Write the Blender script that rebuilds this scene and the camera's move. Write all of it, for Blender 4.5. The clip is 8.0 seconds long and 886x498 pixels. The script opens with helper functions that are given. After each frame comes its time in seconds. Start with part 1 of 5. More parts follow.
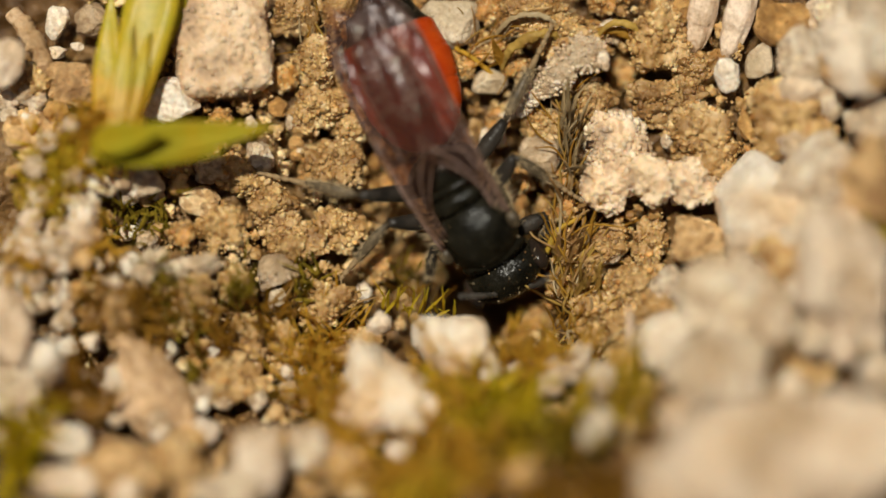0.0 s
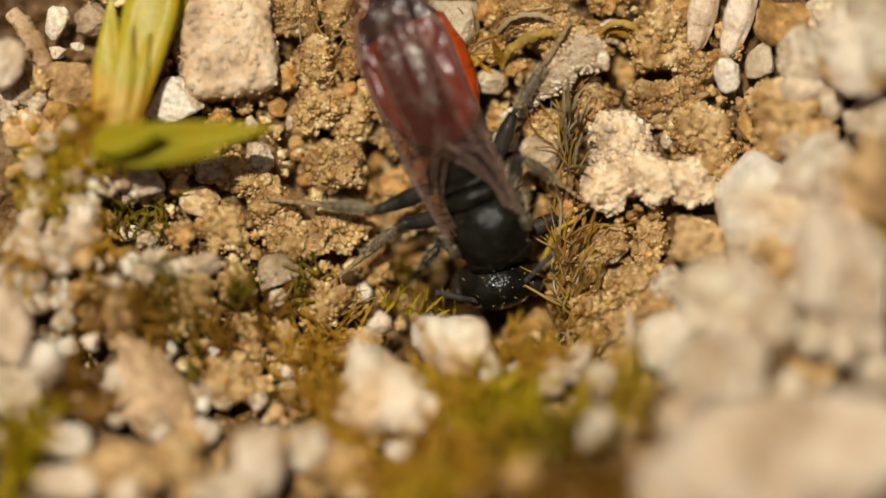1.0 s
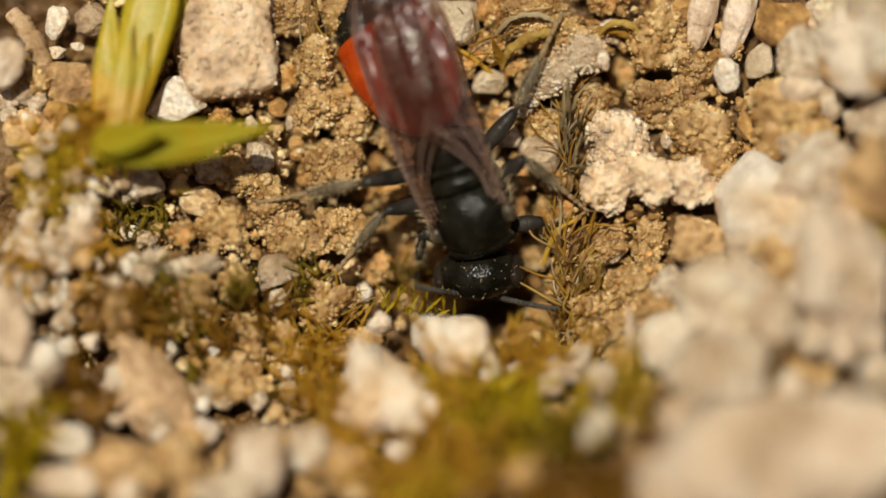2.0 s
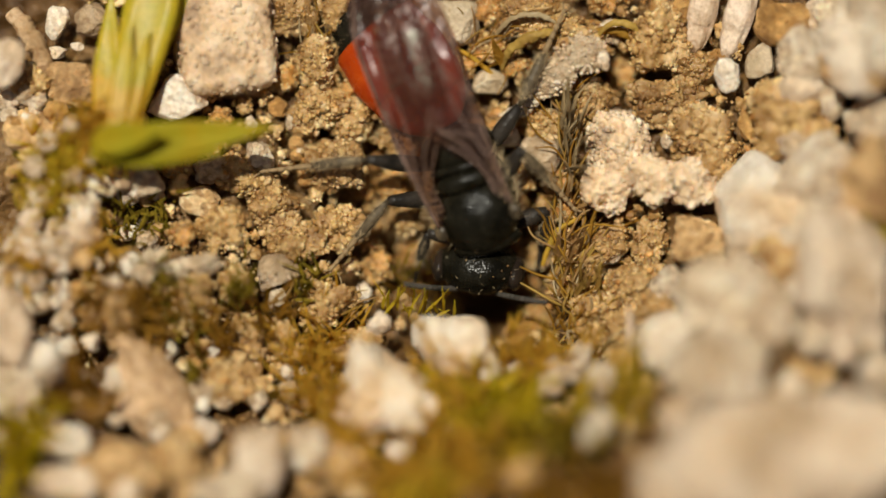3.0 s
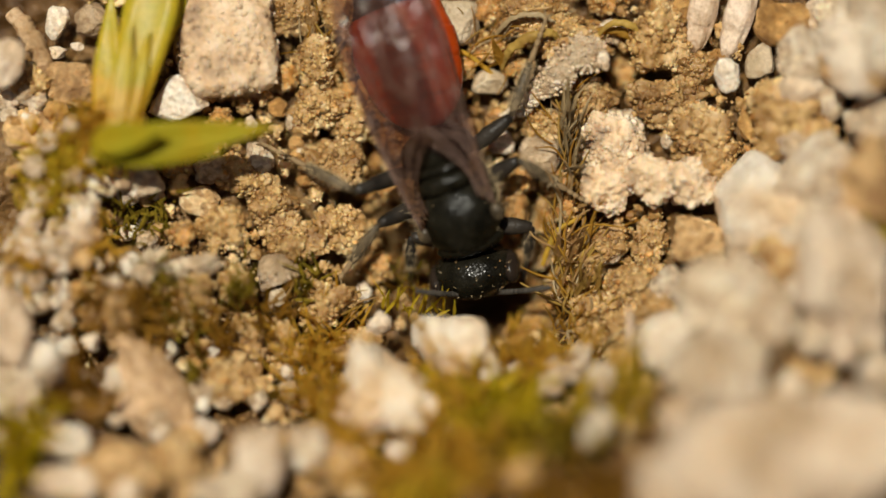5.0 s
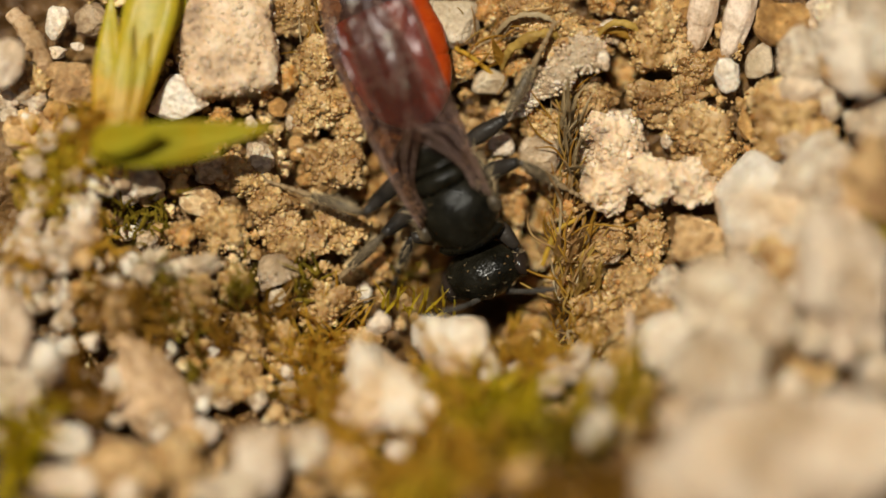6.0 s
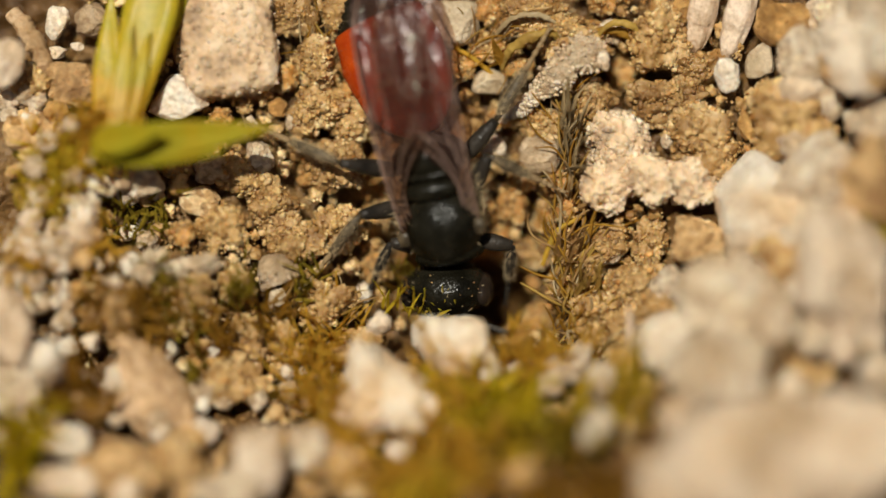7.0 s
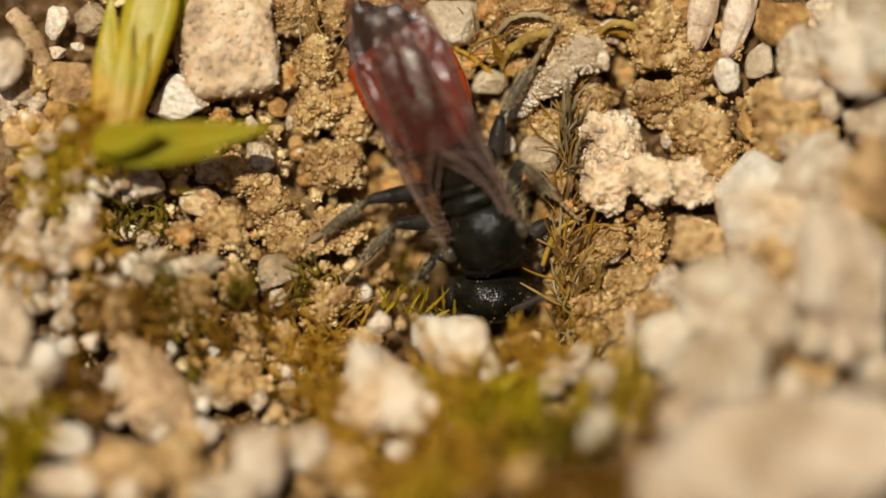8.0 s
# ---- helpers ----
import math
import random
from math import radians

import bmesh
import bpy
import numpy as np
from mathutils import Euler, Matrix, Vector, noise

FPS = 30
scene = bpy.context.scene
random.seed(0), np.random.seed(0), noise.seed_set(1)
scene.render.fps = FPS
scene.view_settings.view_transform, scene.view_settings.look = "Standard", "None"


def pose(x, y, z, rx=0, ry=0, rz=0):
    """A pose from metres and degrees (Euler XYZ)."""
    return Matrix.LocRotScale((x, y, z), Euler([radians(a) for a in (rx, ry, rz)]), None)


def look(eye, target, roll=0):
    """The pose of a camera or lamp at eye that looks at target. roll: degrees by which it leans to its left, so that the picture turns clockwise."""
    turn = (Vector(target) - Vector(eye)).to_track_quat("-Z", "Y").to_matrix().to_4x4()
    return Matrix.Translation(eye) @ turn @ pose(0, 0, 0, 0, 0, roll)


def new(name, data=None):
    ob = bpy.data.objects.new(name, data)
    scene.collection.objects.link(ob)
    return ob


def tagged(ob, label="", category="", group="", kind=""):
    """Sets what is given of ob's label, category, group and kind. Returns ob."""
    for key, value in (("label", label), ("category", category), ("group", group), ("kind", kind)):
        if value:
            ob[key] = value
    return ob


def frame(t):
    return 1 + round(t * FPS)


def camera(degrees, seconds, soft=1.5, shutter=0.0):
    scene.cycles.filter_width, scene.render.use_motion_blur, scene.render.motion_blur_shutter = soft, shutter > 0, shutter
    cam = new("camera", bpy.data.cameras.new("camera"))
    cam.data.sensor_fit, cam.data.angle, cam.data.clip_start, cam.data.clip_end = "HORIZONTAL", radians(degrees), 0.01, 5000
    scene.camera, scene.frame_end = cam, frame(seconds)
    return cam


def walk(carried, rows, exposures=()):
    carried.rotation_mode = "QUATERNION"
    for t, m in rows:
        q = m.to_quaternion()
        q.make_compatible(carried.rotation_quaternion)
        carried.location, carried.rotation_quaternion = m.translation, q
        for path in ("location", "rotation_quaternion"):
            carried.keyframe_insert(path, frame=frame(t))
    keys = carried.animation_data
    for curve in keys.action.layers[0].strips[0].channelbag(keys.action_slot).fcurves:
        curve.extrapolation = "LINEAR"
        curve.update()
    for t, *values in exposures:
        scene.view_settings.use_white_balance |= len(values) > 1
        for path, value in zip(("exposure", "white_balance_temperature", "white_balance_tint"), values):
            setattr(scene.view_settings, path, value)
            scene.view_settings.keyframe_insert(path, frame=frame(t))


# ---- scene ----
import collections
import functools

# All builders below work in millimetres; the soil bank has its own frame:
# a runs along it, b up its slope, h off its face.
MM = 0.001
SLOPE = 32.0
BANK = pose(0, 0, 0, SLOPE)
REACH = 120.0


def bank(a, b, h, rx=0, ry=0, rz=0):
    return BANK @ pose(a * MM, b * MM, h * MM, rx, ry, rz)


# ---- camera: stands still, faces the bank ----
cam = camera(10.0, 8.0, soft=1.6, shutter=0.5)
cam.data.dof.use_dof = True
cam.data.dof.focus_distance = (REACH - 0.55) * MM
cam.data.dof.aperture_fstop = 12.0
walk(cam, [(0.0, bank(0, 0, REACH)), (8.0, bank(0, 0, REACH))], exposures=[(0.0, -0.26, 6600, 7.5), (8.0, -0.26, 6600, 7.5)])

# ---- light: high sun and open sky ----
SUN_FROM = Vector((-0.16, -0.21, 0.96)).normalized()
world = bpy.data.worlds.new("sky")
scene.world = world
world.use_nodes = True
wn = world.node_tree.nodes
sky = wn.new("ShaderNodeTexSky")
sky.sky_type = "NISHITA"
sky.sun_disc = False
sky.air_density, sky.dust_density = 0.7, 5.0
sky.sun_elevation = math.asin(SUN_FROM.z)
sky.sun_rotation = math.atan2(SUN_FROM.x, SUN_FROM.y)
world.node_tree.links.new(sky.outputs[0], wn["Background"].inputs[0])
wn["Background"].inputs[1].default_value = 0.027
sun_data = bpy.data.lights.new("sun", "SUN")
sun_data.energy = 5.0
sun_data.angle = radians(1.2)
sun_data.color = (1.0, 0.957, 0.85)
sun = new("sun", sun_data)
sun.matrix_world = look(SUN_FROM, (0, 0, 0))


# ---- materials ----
def material(name):
    mat = bpy.data.materials.new(name)
    mat.use_nodes = True
    nt = mat.node_tree
    return mat, nt, nt.nodes["Principled BSDF"]


def coords(nt):
    return nt.nodes.new("ShaderNodeTexCoord").outputs["Object"]


def noise_node(nt, vec, per_mm, detail=4.0, rough=0.6):
    n = nt.nodes.new("ShaderNodeTexNoise")
    n.inputs["Scale"].default_value = per_mm * 1000
    n.inputs["Detail"].default_value = detail
    n.inputs["Roughness"].default_value = rough
    nt.links.new(vec, n.inputs["Vector"])
    return n.outputs[0]


def cells(nt, vec, per_mm):
    n = nt.nodes.new("ShaderNodeTexVoronoi")
    n.inputs["Scale"].default_value = per_mm * 1000
    nt.links.new(vec, n.inputs["Vector"])
    return n


def ramp(nt, fac, stops):
    n = nt.nodes.new("ShaderNodeValToRGB")
    el = n.color_ramp.elements
    while len(el) < len(stops):
        el.new(0.5)
    for e, (p, c) in zip(el, stops):
        e.position, e.color = p, (*c, 1)
    nt.links.new(fac, n.inputs[0])
    return n.outputs[0]


def mix(nt, fac, one, two, mode="MIX"):
    n = nt.nodes.new("ShaderNodeMix")
    n.data_type, n.blend_type = "RGBA", mode
    for value, socket in ((fac, n.inputs[0]), (one, n.inputs[6]), (two, n.inputs[7])):
        if isinstance(value, (int, float)):
            socket.default_value = value
        elif isinstance(value, tuple):
            socket.default_value = (*value, 1)
        else:
            nt.links.new(value, socket)
    return n.outputs[2]


def bump(nt, bsdf, height, depth_mm, strength=1.0, under=None):
    n = nt.nodes.new("ShaderNodeBump")
    n.inputs["Strength"].default_value = strength
    n.inputs["Distance"].default_value = depth_mm * MM
    nt.links.new(height, n.inputs["Height"])
    if under is not None:
        nt.links.new(under, n.inputs["Normal"])
    nt.links.new(n.outputs[0], bsdf.inputs["Normal"])
    return n.outputs[0]


def mineral(name, light, mid, dark, grain=5.0, patch=0.8, gloss=0.75, relief=0.04, speck=0.5, see=0.0):
    """Granular stone: patches of colour, single grains in them, pits."""
    mat, nt, bsdf = material(name)
    vec = coords(nt)
    rnd = nt.nodes.new("ShaderNodeObjectInfo").outputs["Random"]
    shift = nt.nodes.new("ShaderNodeVectorMath")
    shift.operation = "ADD"
    nt.links.new(vec, shift.inputs[0])
    nt.links.new(rnd, shift.inputs[1])
    vec = shift.outputs[0]
    patches = noise_node(nt, vec, patch, 3)
    col = ramp(nt, patches, [(0.36, dark), (0.52, mid), (0.66, light)])
    cell = cells(nt, vec, grain)
    one = nt.nodes.new("ShaderNodeSeparateColor")
    nt.links.new(cell.outputs["Color"], one.inputs[0])
    tone = ramp(nt, one.outputs[0], [(0.0, (0.42, 0.31, 0.20)), (0.18, (0.76, 0.65, 0.52)), (0.45, (0.94, 0.92, 0.88)), (0.8, (1.05, 1.05, 1.04)), (1.0, (1.5, 1.5, 1.48))])
    col = mix(nt, speck, col, tone, "MULTIPLY")
    fine = noise_node(nt, vec, 9.0, 5, 0.7)
    col = mix(nt, 0.55, col, ramp(nt, fine, [(0.30, (0.50, 0.36, 0.23)), (0.5, (0.96, 0.92, 0.88)), (0.68, (1.28, 1.28, 1.26))]), "MULTIPLY")
    tint = ramp(nt, rnd, [(0.0, (0.94, 0.88, 0.80)), (0.5, (1.0, 0.97, 0.92)), (1.0, (1.04, 0.98, 0.88))])
    col = mix(nt, 0.8, col, tint, "MULTIPLY")
    nt.links.new(col, bsdf.inputs["Base Color"])
    bsdf.inputs["Roughness"].default_value = gloss
    bsdf.inputs["Transmission Weight"].default_value = see
    bsdf.inputs["Subsurface Weight"].default_value = 0.3
    bsdf.inputs["Subsurface Radius"].default_value = (1.0, 0.8, 0.6)
    bsdf.inputs["Subsurface Scale"].default_value = 0.1 * MM
    first = bump(nt, bsdf, cell.outputs["Distance"], relief * 1.6, 1.0)
    bump(nt, bsdf, fine, relief * 3.0, 1.0, first)
    return mat


def soil_material(name, grains, even=0.0):
    """Sandy soil; grains: every loose grain takes its own tone. Without grains, crevice shade is part of the colour."""
    mat, nt, bsdf = material(name)
    vec = coords(nt)
    patches = noise_node(nt, vec, 0.35, 4)
    if grains:
        col = ramp(nt, patches, [(0.32, (0.24, 0.12, 0.04)), (0.5, (0.48, 0.295, 0.13)), (0.68, (0.74, 0.54, 0.31))])
        isle = nt.nodes.new("ShaderNodeNewGeometry").outputs["Random Per Island"]
        tone = ramp(nt, isle, [(0.0, (0.30, 0.22, 0.14)), (0.15, (0.62, 0.5, 0.36)), (0.35, (0.98, 0.94, 0.88)), (0.6, (1.12, 1.1, 1.06)), (0.75, (1.4, 1.38, 1.32)), (0.88, (1.6, 1.56, 1.46)), (0.94, (1.3, 0.95, 0.6)), (1.0, (0.6, 0.56, 0.5))])
        col = mix(nt, 1.0 - even, col, tone, "MULTIPLY")
    else:
        # the sheet below: shade between clods is painted in, far darker than the crumbs
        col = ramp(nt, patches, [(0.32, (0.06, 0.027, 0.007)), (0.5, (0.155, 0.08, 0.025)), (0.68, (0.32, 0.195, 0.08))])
    cell = cells(nt, vec, 6.0)
    one = nt.nodes.new("ShaderNodeSeparateColor")
    nt.links.new(cell.outputs["Color"], one.inputs[0])
    col = mix(nt, 0.55, col, ramp(nt, one.outputs[0], [(0.0, (0.4, 0.32, 0.25)), (0.3, (0.9, 0.86, 0.8)), (1.0, (1.25, 1.22, 1.16))]), "MULTIPLY")
    nt.links.new(col, bsdf.inputs["Base Color"])
    bsdf.inputs["Roughness"].default_value = 0.34
    bsdf.inputs["Subsurface Weight"].default_value = 0.25
    bsdf.inputs["Subsurface Radius"].default_value = (1.0, 0.8, 0.6)
    bsdf.inputs["Subsurface Scale"].default_value = 0.08 * MM
    fine = noise_node(nt, vec, 11.0, 4)
    first = bump(nt, bsdf, cell.outputs["Distance"], 0.05, 0.8)
    bump(nt, bsdf, fine, 0.06, 1.0, first)
    return mat


def crumb_material(name, pale=False):
    """Rounded sand grains stuck together: every grain has its own tone, few flecks."""
    mat, nt, bsdf = material(name)
    vec = coords(nt)
    rnd = nt.nodes.new("ShaderNodeObjectInfo").outputs["Random"]
    isle = nt.nodes.new("ShaderNodeNewGeometry").outputs["Random Per Island"]
    col = ramp(nt, noise_node(nt, vec, 1.1, 3), [(0.36, (0.33, 0.185, 0.060)), (0.5, (0.60, 0.40, 0.175)), (0.64, (0.80, 0.605, 0.345))])
    tone = ramp(nt, isle, [(0.0, (0.34, 0.26, 0.18)), (0.18, (0.62, 0.52, 0.4)), (0.42, (0.94, 0.9, 0.85)), (0.62, (1.06, 1.04, 1.0)), (0.8, (1.2, 1.2, 1.18)), (0.92, (1.27, 1.29, 1.3)), (0.95, (1.1, 0.8, 0.46)), (1.0, (0.7, 0.64, 0.58))])
    if pale:
        tone = ramp(nt, isle, [(0.0, (0.68, 0.62, 0.54)), (0.2, (0.86, 0.81, 0.75)), (0.5, (1.0, 0.99, 0.97)), (0.85, (1.1, 1.1, 1.09)), (1.0, (0.9, 0.78, 0.62))])
    if pale:
        col = ramp(nt, noise_node(nt, vec, 0.9, 3), [(0.36, (0.44, 0.32, 0.22)), (0.47, (0.80, 0.61, 0.42)), (0.6, (0.94, 0.79, 0.62))])
    col = mix(nt, 0.85, col, tone, "MULTIPLY")
    col = mix(nt, 0.8, col, ramp(nt, rnd, [(0.0, (0.74, 0.68, 0.60)), (0.5, (1.0, 0.98, 0.95)), (1.0, (1.1, 1.08, 1.02))]), "MULTIPLY")
    fine = noise_node(nt, vec, 12.0, 4, 0.65)
    col = mix(nt, 0.4, col, ramp(nt, fine, [(0.32, (0.55, 0.42, 0.3)), (0.52, (1, 1, 1)), (0.7, (1.2, 1.2, 1.18))]), "MULTIPLY")
    nt.links.new(col, bsdf.inputs["Base Color"])
    bsdf.inputs["Roughness"].default_value = 0.32
    bsdf.inputs["Subsurface Weight"].default_value = 0.3
    bsdf.inputs["Subsurface Radius"].default_value = (1.0, 0.6, 0.3)
    bsdf.inputs["Subsurface Scale"].default_value = 0.09 * MM
    bump(nt, bsdf, fine, 0.05, 0.9)
    return mat


def leaf_material(name, young, old, thin=0.35, gloss=0.4, foot=None):
    mat, nt, bsdf = material(name)
    bsdf.inputs["Specular IOR Level"].default_value = 0.45 if foot else 0.15
    vec = coords(nt)
    isle = nt.nodes.new("ShaderNodeNewGeometry").outputs["Random Per Island"]
    blotch = noise_node(nt, vec, 0.9, 3)
    col = ramp(nt, blotch, [(0.38, old), (0.62, young)])
    col = mix(nt, 0.4, col, ramp(nt, isle, [(0.0, (0.6, 0.5, 0.4)), (0.5, (1, 1, 1)), (1.0, (1.3, 1.2, 0.9))]), "MULTIPLY")
    if foot:
        # the foot of an old leaf is amber, mottled
        sep = nt.nodes.new("ShaderNodeSeparateXYZ")
        nt.links.new(vec, sep.inputs[0])
        along_leaf = nt.nodes.new("ShaderNodeMapRange")
        along_leaf.inputs[1].default_value, along_leaf.inputs[2].default_value = 0.6 * MM, 3.6 * MM
        nt.links.new(sep.outputs[1], along_leaf.inputs[0])
        mottle = nt.nodes.new("ShaderNodeMath")
        mottle.operation = "MULTIPLY_ADD"
        nt.links.new(noise_node(nt, vec, 1.6, 4), mottle.inputs[0])
        mottle.inputs[1].default_value = 1.1
        nt.links.new(along_leaf.outputs[0], mottle.inputs[2])
        col = mix(nt, ramp(nt, mottle.outputs[0], [(0.55, (0, 0, 0)), (1.0, (1, 1, 1))]), foot, col)
    streak = nt.nodes.new("ShaderNodeTexNoise")
    streak.inputs["Scale"].default_value = 9000
    nt.links.new(vec, streak.inputs["Vector"])
    col = mix(nt, 0.4, col, ramp(nt, streak.outputs[0], [(0.3, (0.6, 0.6, 0.5)), (0.7, (1.1, 1.1, 1.1))]), "MULTIPLY")
    nt.links.new(col, bsdf.inputs["Base Color"])
    bsdf.inputs["Roughness"].default_value = gloss
    bump(nt, bsdf, streak.outputs[0], 0.015, 0.6)
    glow = nt.nodes.new("ShaderNodeBsdfTranslucent")
    nt.links.new(col, glow.inputs[0])
    both = nt.nodes.new("ShaderNodeMixShader")
    both.inputs[0].default_value = thin
    nt.links.new(bsdf.outputs[0], both.inputs[1])
    nt.links.new(glow.outputs[0], both.inputs[2])
    nt.links.new(both.outputs[0], nt.nodes["Material Output"].inputs[0])
    return mat


def shell_material(name, colour, second, rough=0.28, pits=0.012, per_mm=16.0):
    """Insect cuticle: dark, glossy, finely pitted."""
    mat, nt, bsdf = material(name)
    vec = coords(nt)
    cloud = noise_node(nt, vec, 1.6, 3)
    nt.links.new(ramp(nt, cloud, [(0.35, colour), (0.68, second)]), bsdf.inputs["Base Color"])
    dust = noise_node(nt, vec, 3.0, 5)
    r = nt.nodes.new("ShaderNodeMapRange")
    r.inputs[1].default_value, r.inputs[2].default_value = 0.35, 0.7
    r.inputs[3].default_value, r.inputs[4].default_value = rough * 0.8, rough * 1.6
    nt.links.new(dust, r.inputs[0])
    nt.links.new(r.outputs[0], bsdf.inputs["Roughness"])
    bsdf.inputs["IOR"].default_value = 1.5
    bsdf.inputs["Specular IOR Level"].default_value = 0.15
    cell = cells(nt, vec, per_mm)
    bump(nt, bsdf, cell.outputs["Distance"], pits, 0.8)
    return mat


def wing_material():
    """Smoky clear membrane with pleats that run along it."""
    mat, nt, bsdf = material("wing_membrane")
    vec = coords(nt)
    long = nt.nodes.new("ShaderNodeMapping")
    long.inputs["Scale"].default_value = (1.0, 0.16, 1.0)
    nt.links.new(vec, long.inputs[0])
    smoke = noise_node(nt, vec, 0.5, 2)
    nt.links.new(ramp(nt, smoke, [(0.35, (0.09, 0.045, 0.032)), (0.7, (0.18, 0.105, 0.09))]), bsdf.inputs["Base Color"])
    bsdf.inputs["Roughness"].default_value = 0.23
    bsdf.inputs["IOR"].default_value = 1.8
    sheen = ramp(nt, noise_node(nt, vec, 0.7, 2), [(0.38, (0.74, 1.0, 0.84)), (0.5, (1.0, 0.95, 0.98)), (0.62, (0.90, 0.90, 1.0))])
    nt.links.new(sheen, bsdf.inputs["Specular Tint"])
    pleats = noise_node(nt, long.outputs[0], 2.6, 2)
    wrinkle = noise_node(nt, long.outputs[0], 1.1, 1)
    first = bump(nt, bsdf, wrinkle, 0.20, 0.7)
    bump(nt, bsdf, pleats, 0.24, 1.0, first)
    clear = nt.nodes.new("ShaderNodeBsdfTransparent")
    clear.inputs[0].default_value = (0.85, 0.75, 0.685, 1)
    both = nt.nodes.new("ShaderNodeMixShader")
    sep = nt.nodes.new("ShaderNodeSeparateXYZ")
    nt.links.new(vec, sep.inputs[0])
    thick = nt.nodes.new("ShaderNodeMapRange")
    thick.inputs[1].default_value, thick.inputs[2].default_value = -0.5 * MM, -3.2 * MM
    thick.inputs[3].default_value, thick.inputs[4].default_value = 0.02, 0.19
    nt.links.new(sep.outputs[1], thick.inputs[0])
    nt.links.new(thick.outputs[0], both.inputs[0])
    nt.links.new(clear.outputs[0], both.inputs[1])
    nt.links.new(bsdf.outputs[0], both.inputs[2])
    nt.links.new(both.outputs[0], nt.nodes["Material Output"].inputs[0])
    return mat


PALE = mineral("pale_sandstone", (0.94, 0.86, 0.745), (0.88, 0.745, 0.575), (0.62, 0.475, 0.32), 7.0, 0.9, speck=0.65, relief=0.05, gloss=0.5)
WHITE = mineral("white_limestone", (0.97, 0.91, 0.83), (0.93, 0.84, 0.72), (0.78, 0.60, 0.40), 8.0, 0.7, relief=0.03, speck=0.35)
PINK = mineral("pinkish_limestone", (0.86, 0.755, 0.63), (0.80, 0.67, 0.53), (0.62, 0.46, 0.30), 7.0, 0.7, relief=0.03, speck=0.35)
TAN = mineral("tan_sandstone", (0.88, 0.68, 0.42), (0.76, 0.52, 0.26), (0.46, 0.28, 0.13), 6.0, 1.0, speck=0.75, gloss=0.5)
OCHRE = mineral("ochre_stone", (0.82, 0.58, 0.29), (0.70, 0.43, 0.16), (0.42, 0.23, 0.07), 6.0, 1.0, gloss=0.5)
GREY = mineral("grey_brown_stone", (0.66, 0.53, 0.38), (0.54, 0.41, 0.27), (0.36, 0.25, 0.15), 6.0, 1.0, gloss=0.5)
BROWN = mineral("brown_shard", (0.74, 0.55, 0.37), (0.60, 0.42, 0.25), (0.40, 0.26, 0.13), 6.0, 0.7, gloss=0.45, relief=0.02)
QUARTZ = mineral("cloudy_quartz", (0.84, 0.75, 0.60), (0.74, 0.63, 0.47), (0.56, 0.45, 0.30), 4.0, 0.6, gloss=0.28, relief=0.02, speck=0.25, see=0.15)
SHELL = mineral("seed_husk", (0.80, 0.67, 0.56), (0.68, 0.55, 0.43), (0.46, 0.33, 0.22), 9.0, 0.5, gloss=0.45, relief=0.012, speck=0.15)
# ground sheet only, its brown deepened to stand in for shade in the gaps
SHADED_SOIL = soil_material("shaded_sandy_soil", False)
GRAINS = soil_material("soil_grains", True, 0.3)
CRUMB = crumb_material("crumbly_soil")
PALE_GRAINS = crumb_material("pale_sand_grains", True)
LEAF = leaf_material("moss_leaf", (0.50, 0.46, 0.03), (0.58, 0.43, 0.02), 0.55, 0.6)
YOUNG = leaf_material("young_moss_leaf", (0.74, 0.66, 0.06), (0.80, 0.58, 0.05), 0.6, 0.5)
SHOOT = leaf_material("moss_shoot_leaf", (0.62, 0.54, 0.035), (0.74, 0.56, 0.04), 0.5, 0.4, (0.80, 0.46, 0.035))
MOSS = leaf_material("moss_green", (0.62, 0.58, 0.02), (0.76, 0.56, 0.03), 0.6, 0.5)
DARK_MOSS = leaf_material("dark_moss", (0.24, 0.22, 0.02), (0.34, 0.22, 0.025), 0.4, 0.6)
BROWN_MOSS = leaf_material("brown_moss", (0.54, 0.30, 0.045), (0.36, 0.17, 0.02), 0.5, 0.6)
DRY = leaf_material("dry_moss", (0.86, 0.62, 0.10), (0.76, 0.47, 0.06), 0.6, 0.5)
WITHERED = leaf_material("withered_moss", (0.58, 0.37, 0.16), (0.42, 0.23, 0.08), 0.5)
AMBER_BAND = leaf_material("amber_leaf_band", (0.60, 0.40, 0.10), (0.40, 0.235, 0.06), 0.4)
STRAW = leaf_material("withered_stalk", (0.56, 0.44, 0.27), (0.34, 0.23, 0.11), 0.25)
BLACK = shell_material("black_cuticle", (0.004, 0.0035, 0.002), (0.015, 0.013, 0.008), 0.21, 0.014)
LEGS = shell_material("leg_cuticle", (0.012, 0.010, 0.008), (0.04, 0.032, 0.025), 0.34)
SHINS = shell_material("grey_brown_cuticle", (0.025, 0.018, 0.011), (0.13, 0.095, 0.055), 0.34)
TARSI = shell_material("hairy_brown_cuticle", (0.17, 0.11, 0.055), (0.36, 0.25, 0.13), 0.5)
RED = shell_material("red_cuticle", (0.34, 0.034, 0.004), (0.46, 0.065, 0.006), 0.22, 0.004, 12.0)
VEIN = shell_material("wing_vein", (0.11, 0.06, 0.035), (0.28, 0.19, 0.155), 0.16)
ANTENNA = shell_material("grey_black_cuticle", (0.03, 0.027, 0.022), (0.11, 0.095, 0.08), 0.3)
HAIR = shell_material("pale_hair", (0.50, 0.36, 0.19), (0.66, 0.51, 0.31), 0.5)
FRINGE = shell_material("brown_hair", (0.10, 0.065, 0.035), (0.22, 0.15, 0.09), 0.5)
WING = wing_material()


